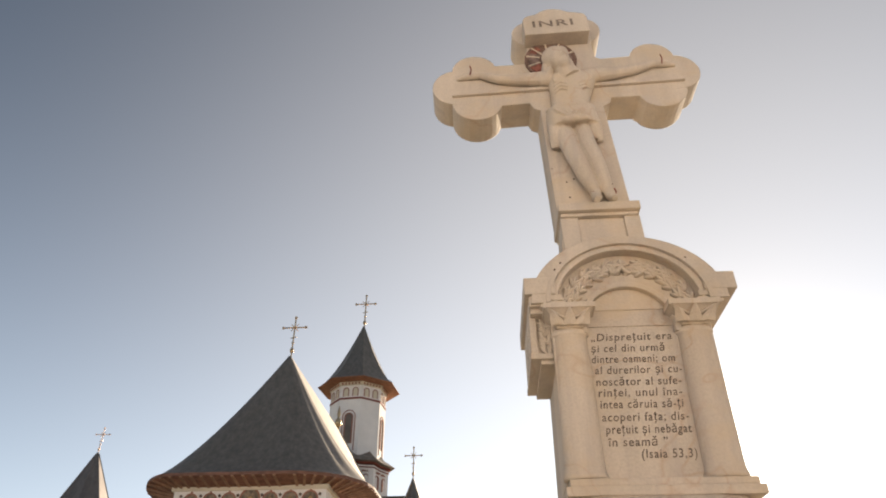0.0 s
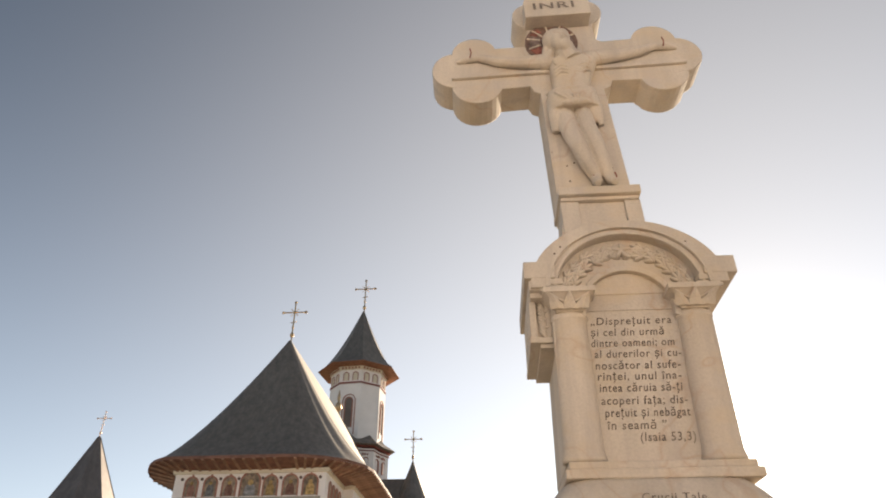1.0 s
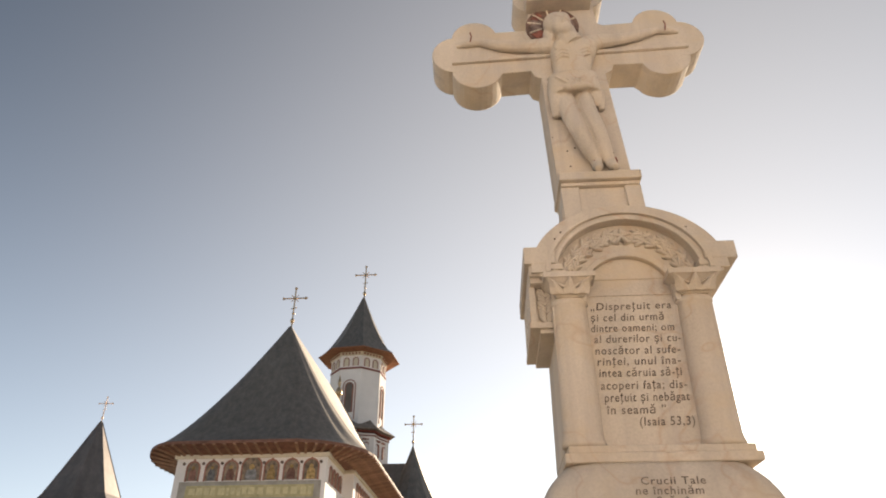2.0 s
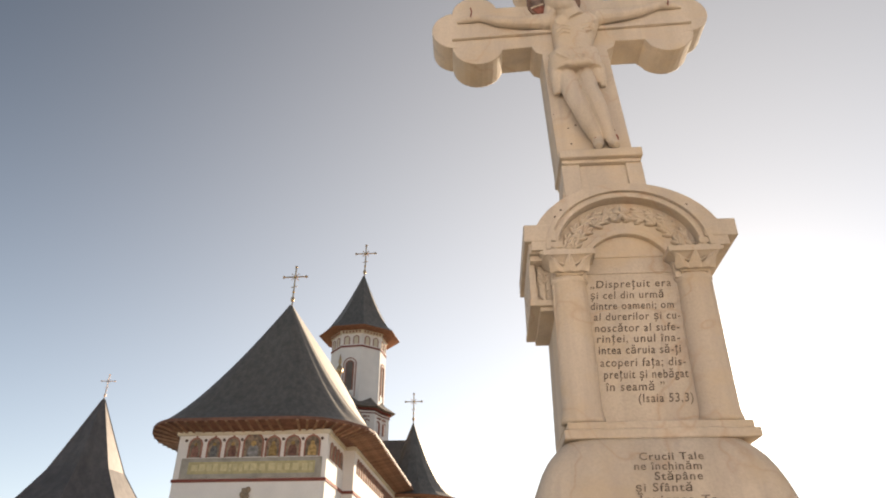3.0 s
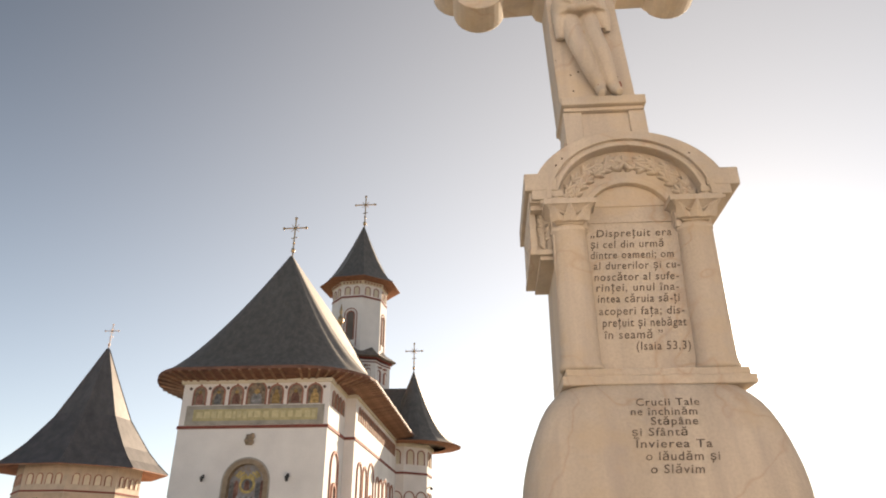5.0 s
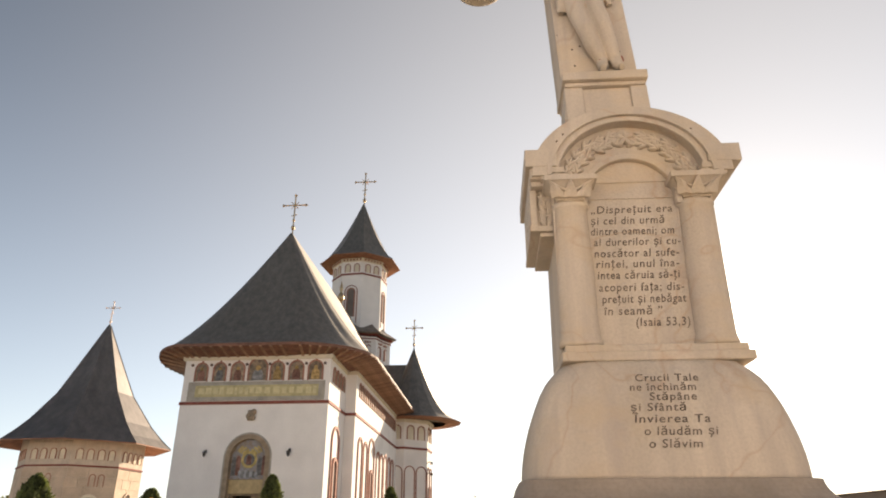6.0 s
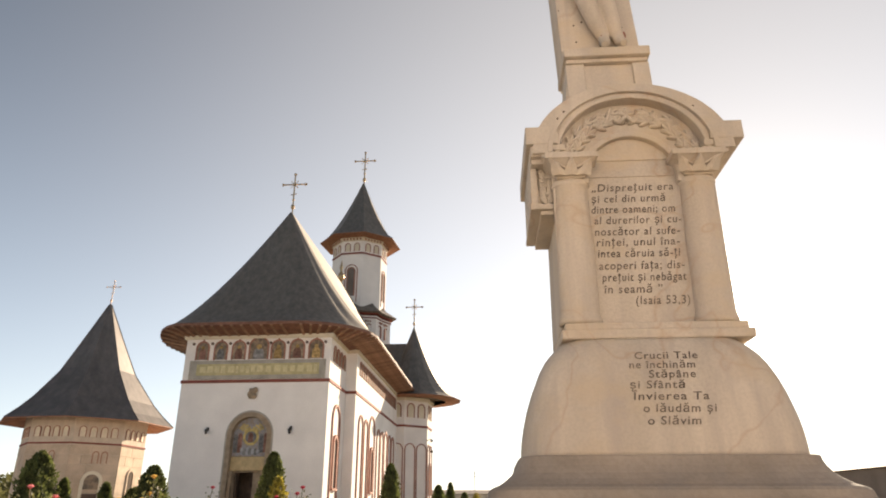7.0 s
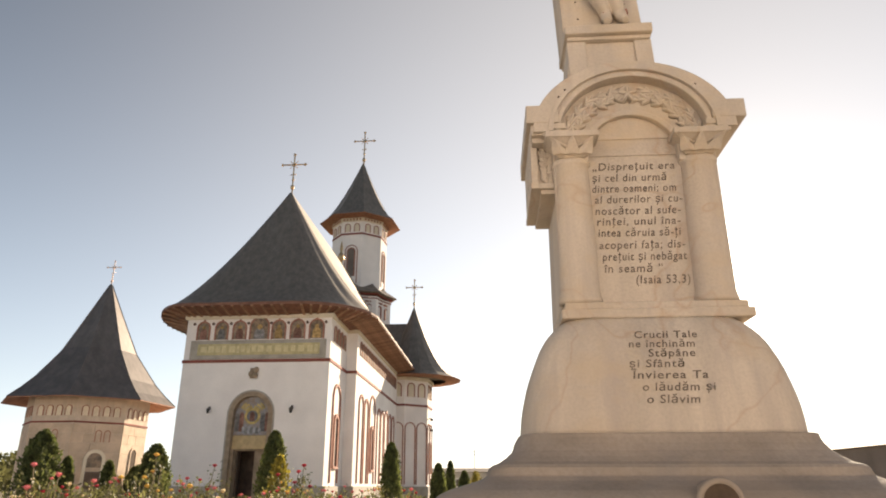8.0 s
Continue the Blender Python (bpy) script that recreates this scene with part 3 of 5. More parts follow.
# trunk, with a hollow under the ribs
loft(bm, [ring(cx, 0.18, z, w, d, 24, 2.6) for z, cx, w, d in
          ((4.105, 0.02, 0.06, 0.04), (4.075, 0.024, 0.125, 0.058), (4.01, 0.018, 0.138, 0.080), (3.93, 0.002, 0.124, 0.088), (3.86, -0.012, 0.112, 0.078), (3.80, -0.022, 0.108, 0.070), (3.72, -0.028, 0.108, 0.066))])
for sx, hz in ((-1, 4.145), (1, 4.135)):
    tube(bm, [(sx * 0.10, 0.175, 4.06), (sx * 0.17, 0.172, 4.062), (sx * 0.30, 0.174, 4.072), (sx * 0.42, 0.178, 4.10), (sx * 0.52, 0.180, hz), (sx * 0.60, 0.188, hz + 0.002), (sx * 0.66, 0.194, hz - 0.01)],
         [0.050, 0.050, 0.037, 0.032, 0.023, 0.026, 0.010], 10)
    ball(bm, sx * 0.14, 0.165, 4.055, 0.060, 0.045, 0.052, 12, 8)
    ball(bm, 0.010 + sx * 0.060, 0.112, 4.000, 0.062, 0.012, 0.044, 14, 10)
    for k in range(3):
        tube(bm, [(0.004 + sx * 0.112, 0.120, 3.945 - 0.028 * k), (0.002 + sx * 0.075, 0.096, 3.955 - 0.028 * k), (0.002 + sx * 0.035, 0.090, 3.935 - 0.028 * k)], [0.003, 0.005, 0.003], 6)
# cloth wrapped round the hips: a belt seam, a knot, and an open front that falls lower at both sides
loft(bm, [ring(cx, 0.180, z, w, d, 28, 2.8) for z, cx, w, d in
          ((3.772, -0.028, 0.132, 0.092), (3.755, -0.028, 0.142, 0.101), (3.70, -0.029, 0.146, 0.104), (3.65, -0.028, 0.148, 0.104), (3.632, -0.028, 0.142, 0.098))])
tube(bm, [(-0.028 + 0.140 * math.sin(radians(a)), 0.180 - 0.102 * math.cos(radians(a)), 3.764 - 0.016 * math.cos(radians(2 * a))) for a in range(-80, 81, 16)], 0.009, 8)
for x0, x1, z0, z1, w in ((-0.138, -0.152, 3.66, 3.51, 0.038), (-0.112, -0.128, 3.65, 3.56, 0.034), (0.070, 0.080, 3.66, 3.565, 0.036), (0.096, 0.104, 3.66, 3.54, 0.030)):
    tube(bm, [(x0, 0.150, z0), ((x0 + x1) / 2, 0.160, (z0 + z1) / 2), (x1, 0.180, z1)], [w, w * 0.9, w * 0.55], 12)
ball(bm, -0.038, 0.078, 3.640, 0.030, 0.022, 0.020, 10, 8)
ball(bm, -0.070, 0.085, 3.634, 0.040, 0.022, 0.016, 10, 8, pose(0, 0, 0, 0, 14, 0))
ball(bm, 0.0, 0.085, 3.636, 0.044, 0.022, 0.016, 10, 8, pose(0, 0, 0, 0, -14, 0))
for k in range(4):
    tube(bm, [(-0.135 + 0.055 * k, 0.092, 3.735 - 0.012 * k), (-0.110 + 0.035 * k, 0.074, 3.69), (-0.060 + 0.016 * k, 0.072, 3.650)], [0.006, 0.008, 0.006], 6)
# legs side by side, drawn to one side
tube(bm, [(-0.088, 0.175, 3.66), (-0.088, 0.158, 3.58), (-0.078, 0.138, 3.46), (-0.056, 0.126, 3.36), (-0.024, 0.150, 3.26), (0.010, 0.172, 3.175), (0.006, 0.146, 3.125), (-0.002, 0.118, 3.095)], [0.050, 0.051, 0.050, 0.046, 0.042, 0.030, 0.028, 0.018], 14)
tube(bm, [(0.010, 0.175, 3.66), (0.012, 0.158, 3.58), (0.018, 0.138, 3.46), (0.036, 0.126, 3.36), (0.058, 0.150, 3.26), (0.078, 0.172, 3.175), (0.082, 0.146, 3.125), (0.088, 0.118, 3.095)], [0.050, 0.051, 0.050, 0.046, 0.042, 0.030, 0.028, 0.018], 14)
statue = part("statue", bm, STONE, monument, "plain worn stone figure in high relief", smooth=True)
rm = statue.modifiers.new("blend", "REMESH")
rm.mode, rm.voxel_size, rm.use_smooth_shade = "VOXEL", 0.005, True
sm = statue.modifiers.new("soften", "SMOOTH")
sm.iterations, sm.factor = 1, 0.5
# iron nails and pits in the stone
rng = random.Random(3)
for x, z, dz in ((-0.575, 4.168, 0.07), (0.57, 4.147, 0.07), (-0.005, 3.15, 0.05), (0.105, 3.16, 0.05)):
    bm = bmesh.new()
    tube(bm, [(x, 0.145, z + dz * 0.4), (x + 0.006, 0.148, z), (x - 0.004, 0.15, z - dz * 0.6)], 0.0042, 6)
    part("nail_mark", bm, NIMBUS_RED, monument, "rust-red painted nail mark")
for x, y, z in [(rng.uniform(-0.16, 0.16), 0.199, rng.uniform(3.16, 3.5)) for _ in range(11)] + [(-0.6, 0.199, 3.90), (-0.5, 0.199, 3.93), (-0.35, 0.199, 3.96), (0.5, 0.199, 4.26), (0.2, 0.155, 2.9), (0.18, 0.14, 2.84),
                (-0.2, -0.037, 2.675), (-0.23, -0.037, 2.64), (0.37, -0.037, 2.68)]:
    bm = bmesh.new()
    ball(bm, x, y, z, 0.006, 0.004, 0.006, 7, 5)
    part("pit", bm, HOLLOW_DARK, monument)

for ob in [o for o in monument.children if o not in before_cross and not o.name.startswith("pit")] + list(nimbus.children):
    ob.data.transform(RAISE)

for ob in monument.children:
    if ob.name.split(".")[0] in ("plinth", "shaft", "capital", "gable", "archivolt", "arch_roll", "arch_fillet", "panel_arch", "neck", "neck_border", "title_plaque"):
        bv = ob.modifiers.new("worn_edges", "BEVEL")
        bv.width, bv.segments, bv.limit_method, bv.angle_limit = 0.005, 2, "ANGLE", radians(35)

# painted inscriptions
LINES = [("„Disprețuit era", -0.097, 0.257, 2.317), ("și cel din urmă", -0.101, 0.216, 2.263), ("dintre oameni; om", -0.105, 0.252, 2.212), ("al durerilor și cu-", -0.097, 0.272, 2.161),
         ("noscător al sufe-", -0.099, 0.259, 2.108), ("rinței, unul îna-", -0.096, 0.253, 2.059), ("intea căruia să-ți", -0.094, 0.249, 2.008), ("acoperi fața; dis-", -0.094, 0.259, 1.953),
         ("prețuit și nebăgat", -0.086, 0.260, 1.901), ("în seamă ”", -0.082, 0.158, 1.849), ("(Isaia 53,3)", 0.044, 0.262, 1.800)]
for words, x0, x1, z in LINES:
    lettering("inscription_line", words, x0, x1, z, 0.037, INK, monument, lambda zz: 0.035)
for words, x0, x1, z in [("Crucii Tale", -0.011, 0.223, 1.546), ("ne închinăm", -0.039, 0.206, 1.508), ("Stăpâne", 0.028, 0.200, 1.470), ("și Sfântă", -0.048, 0.153, 1.429), ("Învierea Ta", -0.040, 0.231, 1.386),
                         ("o lăudăm și", -0.011, 0.251, 1.341), ("o Slăvim", -0.001, 0.187, 1.296)]:
    lettering("inscription_line", words, x0, x1, z, 0.031, INK, monument, bell_front, 0.004)

# ---- church ----
RT = Vector((math.cos(radians(4.5)), -math.sin(radians(4.5)), 0))
CH = Vector((-9.0105, 34.0, 0)) - 0.57 * RT
BIG = 1.12  # the church is this much larger than its first setting-out
church = thing("church", Matrix.Translation((0, -0.03 * (1 - BIG), 1.005 * (1 - BIG))) @ Matrix.Scale(BIG, 4) @ pose(CH.x, CH.y, 0, 0, 0, -4.5), "white plastered church with dark flared sheet roofs and timber eaves", "church")
H1, H2, S1, S2, TOP = 3.84, 4.42, 3.9, 19.4, 9.5

bm = bmesh.new()
wall = [(-H1, 0), (-1.1, 0)] + arch_points(1.1, 4.42, 20)[::-1] + [(1.1, 0), (H1, 0), (H1, TOP), (-H1, TOP)]
prism(bm, wall, 0.0, 0.35)
front = part("wall", bm, WHITE, church)
bm = bmesh.new()
prism(bm, [(-1.6, 0), (-0.72, 0), (-0.72, 2.7), (0.68, 2.7), (0.68, 0), (1.6, 0), (1.6, 6.0), (-1.6, 6.0)], 0.35, 0.75)
part("portal_wall", bm, SANDSTONE, church)
for a, b, c, d in ((-H1, -H1 + 0.7, 0.352, S1), (H1 - 0.7, H1, 0.352, S1), (-H2, -H2 + 0.7, S1, 30), (H2 - 0.7, H2, S1, 30), (-H2 + 0.7, -H1 + 0.5, S1, S1 + 0.7), (H1 - 0.5, H2 - 0.7, S1, S1 + 0.7), (-H2 + 0.7, H2 - 0.7, 29.3, 30)):
    bm = bmesh.new()
    box(bm, a, b, c, d, 0, TOP)
    part("nave_wall", bm, WHITE, church)
bm = bmesh.new()
box(bm, -H2 + 0.7, H2 - 0.7, 4.6, 29.3, 9.2, 9.45)
box(bm, -H1 + 0.7, H1 - 0.7, 0.36, 4.6, 9.2, 9.45)
part("inner_ceiling", bm, WHITE, church)


def around(bm, z0, z1, out, s_from=0.0):
    """A band that runs round the visible walls, proud by out."""
    box(bm, -H1 - out, H1 + out, -out, 0.02, z0, z1)
    box(bm, H1 - 0.01, H1 + out, 0.02, S1, z0, z1)
    box(bm, -H1 - out, -H1 + 0.01, 0.02, S1, z0, z1)
    box(bm, H1 + 0.01 + out, H2 + out, S1 - out, S1 + 0.02, z0, z1)
    box(bm, H2 - 0.01, H2 + out, S1 + 0.02, 29.9, z0, z1)
    return bm


part("red_band", around(bmesh.new(), 7.02, 7.17, 0.05), RED, church, "brick-red string course")
part("eave_cornice", around(bmesh.new(), 9.30, 9.5, 0.12), CREAM, church, "cream eave cornice")
bm = bmesh.new()
for x0, x1 in ((-H1 - 0.12, -1.3), (1.3, H1 + 0.12)):
    box(bm, x0, x1, -0.12, 0.02, 0, 1.05, 0.02)
box(bm, H1 - 0.01, H1 + 0.12, 0.02, S1 - 0.12, 0, 1.05)
box(bm, H1 + 0.13, H2 + 0.12, S1 - 0.12, S1 + 0.02, 0, 1.05)
box(bm, H2 - 0.01, H2 + 0.12, S1 + 0.02, 29.9, 0, 1.05)
box(bm, -H1 - 0.12, -H1 + 0.01, 0.02, S1, 0, 1.05)
part("stone_plinth", bm, GREYSTONE, church, "grey ashlar plinth")

# portal
bm = bmesh.new()
arch_band(bm, 0.90, 1.12, 0.0, 4.42, -0.05, 0.34, 24)
portal = part("portal_frame", bm, SANDSTONE, church, "carved brown stone portal arch")
bm = bmesh.new()
arch_band(bm, 1.12, 1.21, 0.0, 4.42, -0.025, 0.02, 24)
part("outer_moulding", bm, GREYSTONE, portal)
bm = bmesh.new()
prism(bm, [(-0.898, 3.45), (0.898, 3.45)] + arch_points(0.898, 4.42, 24), 0.28, 0.345)
mosaic = part("tympanum_mosaic", bm, MOSAIC_BLUE, church, "arched blue-grey and gold mosaic")
# gold wings spread from a gold ring with a dark red heart, rows of blue-grey fields below
for sx in (-1, 1):
    for k, (r0, r1) in enumerate(((0.34, 0.46), (0.50, 0.60), (0.63, 0.72))):
        bm = bmesh.new()
        a0, a1 = (28, 82 - 12 * k) if sx > 0 else (98 + 12 * k, 152)
        prism(bm, arc(0, 4.42, r1, a0, a1, 10) + arc(0, 4.42, r0, a1, a0, 10), 0.262 - 0.004 * k, 0.28)
        part("gold_wing", bm, GOLDLEAF, mosaic)
bm = bmesh.new()
prism(bm, arc(0, 4.36, 0.40, 0, 350, 28), 0.250, 0.28)
part("gold_disc", bm, GOLDLEAF, mosaic)
bm = bmesh.new()
prism(bm, arc(0, 4.36, 0.28, 0, 350, 24), 0.243, 0.251)
part("blue_disc", bm, ROBE_B, mosaic)
bm = bmesh.new()
prism(bm, arch_outline(0.13, 4.12, 4.38, 10, 0.0, 0.20), 0.236, 0.244)
part("painted_field", bm, ROBE_A, mosaic)
for x, w, z1, mm in ((-0.76, 0.10, 4.30, ROBE_B), (-0.54, 0.11, 4.36, ROBE_A), (0.54, 0.11, 4.32, ROBE_B), (0.76, 0.10, 4.36, ROBE_A)):
    bm = bmesh.new()
    prism(bm, arch_outline(w, 3.62, z1, 8, x, 0.2), 0.265, 0.281)
    part("painted_field", bm, mm, mosaic)
rng = random.Random(21)
for k in range(7):
    bm = bmesh.new()
    x, w = -0.42 + 0.14 * k, rng.uniform(0.06, 0.085)
    prism(bm, arch_outline(w, 3.52, 3.66 + rng.uniform(0, 0.14), 8, x, 0.10), 0.262 - 0.002 * (k % 2), 0.281)
    part("painted_field", bm, (MOSAIC_PALE, ROBE_B)[k % 2], mosaic)
bm = bmesh.new()
box(bm, -0.895, 0.895, 0.22, 0.345, 2.78, 3.42, 0.02)
panel = part("gold_panel", bm, GOLD_PLATE, church, "ochre gold inscribed panel over the door")
for x0, x1 in ((-0.895, -0.74), (0.70, 0.895)):
    bm = bmesh.new()
    box(bm, x0, x1, 0.1, 0.349, 0, 2.74, 0.02)
    part("door_jamb", bm, SANDSTONE, church)
bm = bmesh.new()
box(bm, 0.20, 0.68, 0.50, 0.56, 0.3, 2.69, 0.01)
for z0, z1 in ((0.45, 1.2), (1.35, 2.5)):
    box(bm, 0.26, 0.62, 0.48, 0.502, z0, z1, 0.01)
part("door_leaf", bm, SANDSTONE, church, "closed brown wooden door leaf")
bm = bmesh.new()
box(bm, -0.71, -0.65, 0.56, 1.0, 0.3, 2.69, 0.01)
part("door_leaf", bm, DOOR, church, "dark door leaf standing open inwards")
# added backing whose dark brown stands for the dim interior
bm = bmesh.new()
box(bm, -1.6, 1.6, 1.9, 2.0, 0.0, 3.2)
for k in range(4):
    box(bm, -1.1 + 0.56 * k, -0.62 + 0.56 * k, 1.87, 1.902, 0.5, 2.9, 0.01)
part("inner_door", bm, DOOR, church, "added dark panelled backing for the shaded inside of the porch")
bm = bmesh.new()
for k in range(2):
    box(bm, -1.3 + 0.1 * k, 1.3 - 0.1 * k, -0.9 + 0.4 * k, 0.34, 0.15 * k, 0.15 * (k + 1), 0.01)
part("door_step", bm, GREYSTONE, church)

# icon niches on the front
for i, (x, w) in enumerate(((-2.93, 0.29), (-1.96, 0.30), (-1.0, 0.31), (0.06, 0.46), (1.08, 0.32), (2.08, 0.34), (3.08, 0.34))):
    sp = 8.84 if i != 3 else 8.88
    bm = bmesh.new()
    prism(bm, arch_outline(w, 8.22, sp, 14, x), -0.012, 0.03)
    niche = part("icon_niche", bm, FRESCO, church, "arched niche with a faded painted panel")
    bm = bmesh.new()
    arch_band(bm, w, w + 0.07, 8.2, sp, -0.06, 0.02, 14, x)
    part("niche_frame", bm, RED_SOFT, niche)
    bm = bmesh.new()
    prism(bm, arch_outline(w * 0.62, 8.24, 8.50, 10, x, 0.32), -0.022, -0.012)
    part("painted_field", bm, (ROBE_A, ROBE_B, ROBE_A, ROBE_B, ROBE_C, ROBE_A, ROBE_C)[i], niche)
    bm = bmesh.new()
    prism(bm, arc(x, 8.86, w * 0.30, 0, 340, 13), -0.03, -0.012)
    part("gold_disc", bm, ROBE_C, niche)
for x in (-3.45, -2.44, -1.49, -0.56, 0.66, 1.57, 2.57, 3.55):
    bm = bmesh.new()
    tube(bm, [(x, -0.05, 9.06), (x, 0.02, 9.06)], 0.075, 14)
    part("ceramic_disc", bm, DOOR, church, "small dark glazed disc")
for x in (-2.93, -1.96, -1.0, 1.08, 2.08, 3.08):
    bm = bmesh.new()
    tube(bm, [(x, -0.03, 9.24), (x, 0.02, 9.24)], 0.055, 12)
    part("ceramic_disc", bm, RED_SOFT, church, "small red glazed disc")
# long gold panel
bm = bmesh.new()
box(bm, -3.52, 3.62, -0.05, 0.02, 7.2, 8.17, 0.01)
frame_panel = part("inscription_panel", bm, GREYSTONE, church, "long grey framed panel with gold lettering field")
bm = bmesh.new()
box(bm, -3.12, 3.30, -0.065, -0.045, 7.40, 7.98)
part("gold_field", bm, GOLDTEXT, frame_panel)
rng = random.Random(2)
x = -2.95
while x < 3.1:
    w = rng.uniform(0.12, 0.34)
    bm = bmesh.new()
    box(bm, x, min(x + w, 3.2), -0.072, -0.06, 7.50 + rng.uniform(0, 0.06), 7.84 + rng.uniform(0, 0.06))
    part("letter_bar", bm, PALETEXT, frame_panel)
    x += w + rng.uniform(0.06, 0.16)
# carved stone boss
bm = bmesh.new()
box(bm, -0.22, 0.12, -0.10, 0.02, 6.2, 6.72, 0.05)
ball(bm, 0.10, -0.08, 6.62, 0.14, 0.1, 0.16)
ball(bm, -0.16, -0.08, 6.42, 0.13, 0.1, 0.15)
ball(bm, 0.06, -0.1, 6.34, 0.16, 0.1, 0.16)
part("carved_boss", bm, SANDSTONE, church, "small carved grey stone emblem", smooth=True)
# wall lanterns
lantern = thing("wall_lantern", church.matrix_world @ pose(-2.13, -0.02, 4.6), "dark iron wall lantern on the white front wall", "lantern", "lanterns beside the portal")
bm = bmesh.new()
tube(bm, [(0, 0.02, 0.14), (0, -0.12, 0.2), (0, -0.2, 0.15)], 0.016, 8)
box(bm, -0.04, 0.04, 0.0, 0.025, 0.05, 0.22)
part("bracket", bm, IRON, lantern)
bm = bmesh.new()
loft(bm, [ring(0, -0.20, z, r, r, 6) for z, r in ((-0.13, 0.035), (-0.10, 0.06), (0.05, 0.085), (0.055, 0.12), (0.12, 0.035), (0.16, 0.015))])
part("lantern_body", bm, IRON, lantern)
copy_thing(lantern, church.matrix_world @ pose(2.09, -0.02, 4.6))


def side_frame(x, s):
    """A wall frame on the church's right-hand side: its x runs back along the wall, its y into the wall."""
    return Matrix.Translation((x, s, 0)) @ pose(0, 0, 0, 0, 0, 90)


# arcading on the right-hand walls
for x, s, w, zb, sp, window in ((H1, 1.95, 0.72, 1.2, 5.3, True), (H2, 5.6, 0.55, 1.2, 5.4, False), (H2, 7.2, 0.5, 1.2, 5.4, False), (H2, 9.2, 0.85, 1.2, 5.5, True), (H2, 11.6, 0.5, 1.2, 5.3, False), (H2, 13.0, 0.5, 1.2, 5.3, False),
                                (H2, 14.6, 0.55, 1.2, 5.4, False), (H2, 16.2, 0.5, 1.2, 5.4, False), (H2, 17.7, 0.5, 1.2, 5.4, False)):
    m = side_frame(x, s)
    bm = bmesh.new()
    arch_band(bm, w, w + 0.13, zb, sp, -0.07, 0.02, 14, 0, m)
    blind = part("blind_arch", bm, RED_SOFT, church, "rust-red moulded blind arch")
    if window:
        bm = bmesh.new()
        arch_band(bm, 0.33, 0.50, 2.0, 4.1, -0.10, 0.02, 12, 0, m)
        box(bm, -0.55, 0.55, -0.14, 0.02, 1.88, 2.0, 0, m)
        win = part("window", bm, RED_SOFT, church, "narrow arched window in a rust-red surround")
        bm = bmesh.new()
        prism(bm, arch_outline(0.33, 2.0, 4.1, 12), -0.02, 0.01, m)
        part("pane", bm, GLASS, win)
# small niches in a row below the eaves on the side
for x, a, b, k in ((H1, 0.5, 3.5, 4), (H2, 4.6, 19.0, 20)):
    for i in range(k):
        s = a + (b - a) * (i + 0.5) / k
        m = side_frame(x, s)
        bm = bmesh.new()
        prism(bm, arch_outline(0.22, 8.2, 8.75, 10), -0.02, 0.02, m)
        niche = part("icon_niche", bm, FRESCO, church, "arched niche with a faded painted panel")
        bm = bmesh.new()
        arch_band(bm, 0.22, 0.29, 8.18, 8.75, -0.05, 0.02, 10, 0, m)
        part("niche_frame", bm, RED_SOFT, niche)
# main roof: flared, hipped round the front, ridge running back
EZ, RZ, R0, R1 = 9.86, 18.12, 3.3, 20.4


def eave_loop(hw, y0, y1, r, far, far_r, per=0.25):
    """A rounded rectangle in plan, as points (x, y), wider and rounder on the sunny side."""
    pts = []
    for cx, cy, a0, r in ((hw - r, y0 + r, -90, r), (hw - r, y1 - r, 0, r), (-far + far_r, y1 - far_r, 90, far_r), (-far + far_r, y0 + far_r, 180, far_r)):
        pts += [(cx + r * math.cos(radians(a0 + 90 * i / 24)), cy + r * math.sin(radians(a0 + 90 * i / 24))) for i in range(25)]
    out = []
    for (xa, ya), (xb, yb) in zip(pts, pts[1:] + pts[:1]):
        k = max(1, int(math.hypot(xb - xa, yb - ya) / per))
        out += [(xa + (xb - xa) * i / k, ya + (yb - ya) * i / k) for i in range(k)]
    return out


loop = eave_loop(5.85, -1.35, 26.0, 3.8, 5.54, 2.2)
# on the far side the eaves draw in behind the front corner
loop = [(x * (1 - 0.03 * min(1, max(0, (y - 0.9) / 4.0))) if x < 0 else x, y) for x, y in loop]


def droop(x, y):
    """How far the eaves sag along the far side."""
    return 0.42 * min(1, max(0, -x / 4.0)) * min(1, max(0, (y + 1.2) / 2.4))


# way along the eaves, for the folds in the covering
along = [0.0]
for (xa, ya), (xb, yb) in zip(loop, loop[1:]):
    along.append(along[-1] + math.hypot(xb - xa, yb - ya))


def roof_ring(r):
    h = (1 - r)
    rise = h ** 1.32
    out = []
    for (x, y), run in zip(loop, along):
        # the sheets lie in shallow folds where they turn round the sunny corner and along that slope
        fold = min(1.0, max(0.0, (x - 2.6) / 1.6)) * (1.0 if y < 15 else 0.0)
        k = 1 + fold * (0.0085 * math.sin(run * 4.6) + 0.006 * math.sin(run * 2.5 + 1.0) + 0.003 * math.sin(run * 8.3)) * min(1, 0.3 + 3 * h)
        out.append((x * r * k, min(max(y, R0), R1) * (1 - r) + (R0 + (y - R0) * k if y < R0 else y) * r, EZ + (RZ - EZ) * rise - droop(x, y) * r ** 3))
    return out


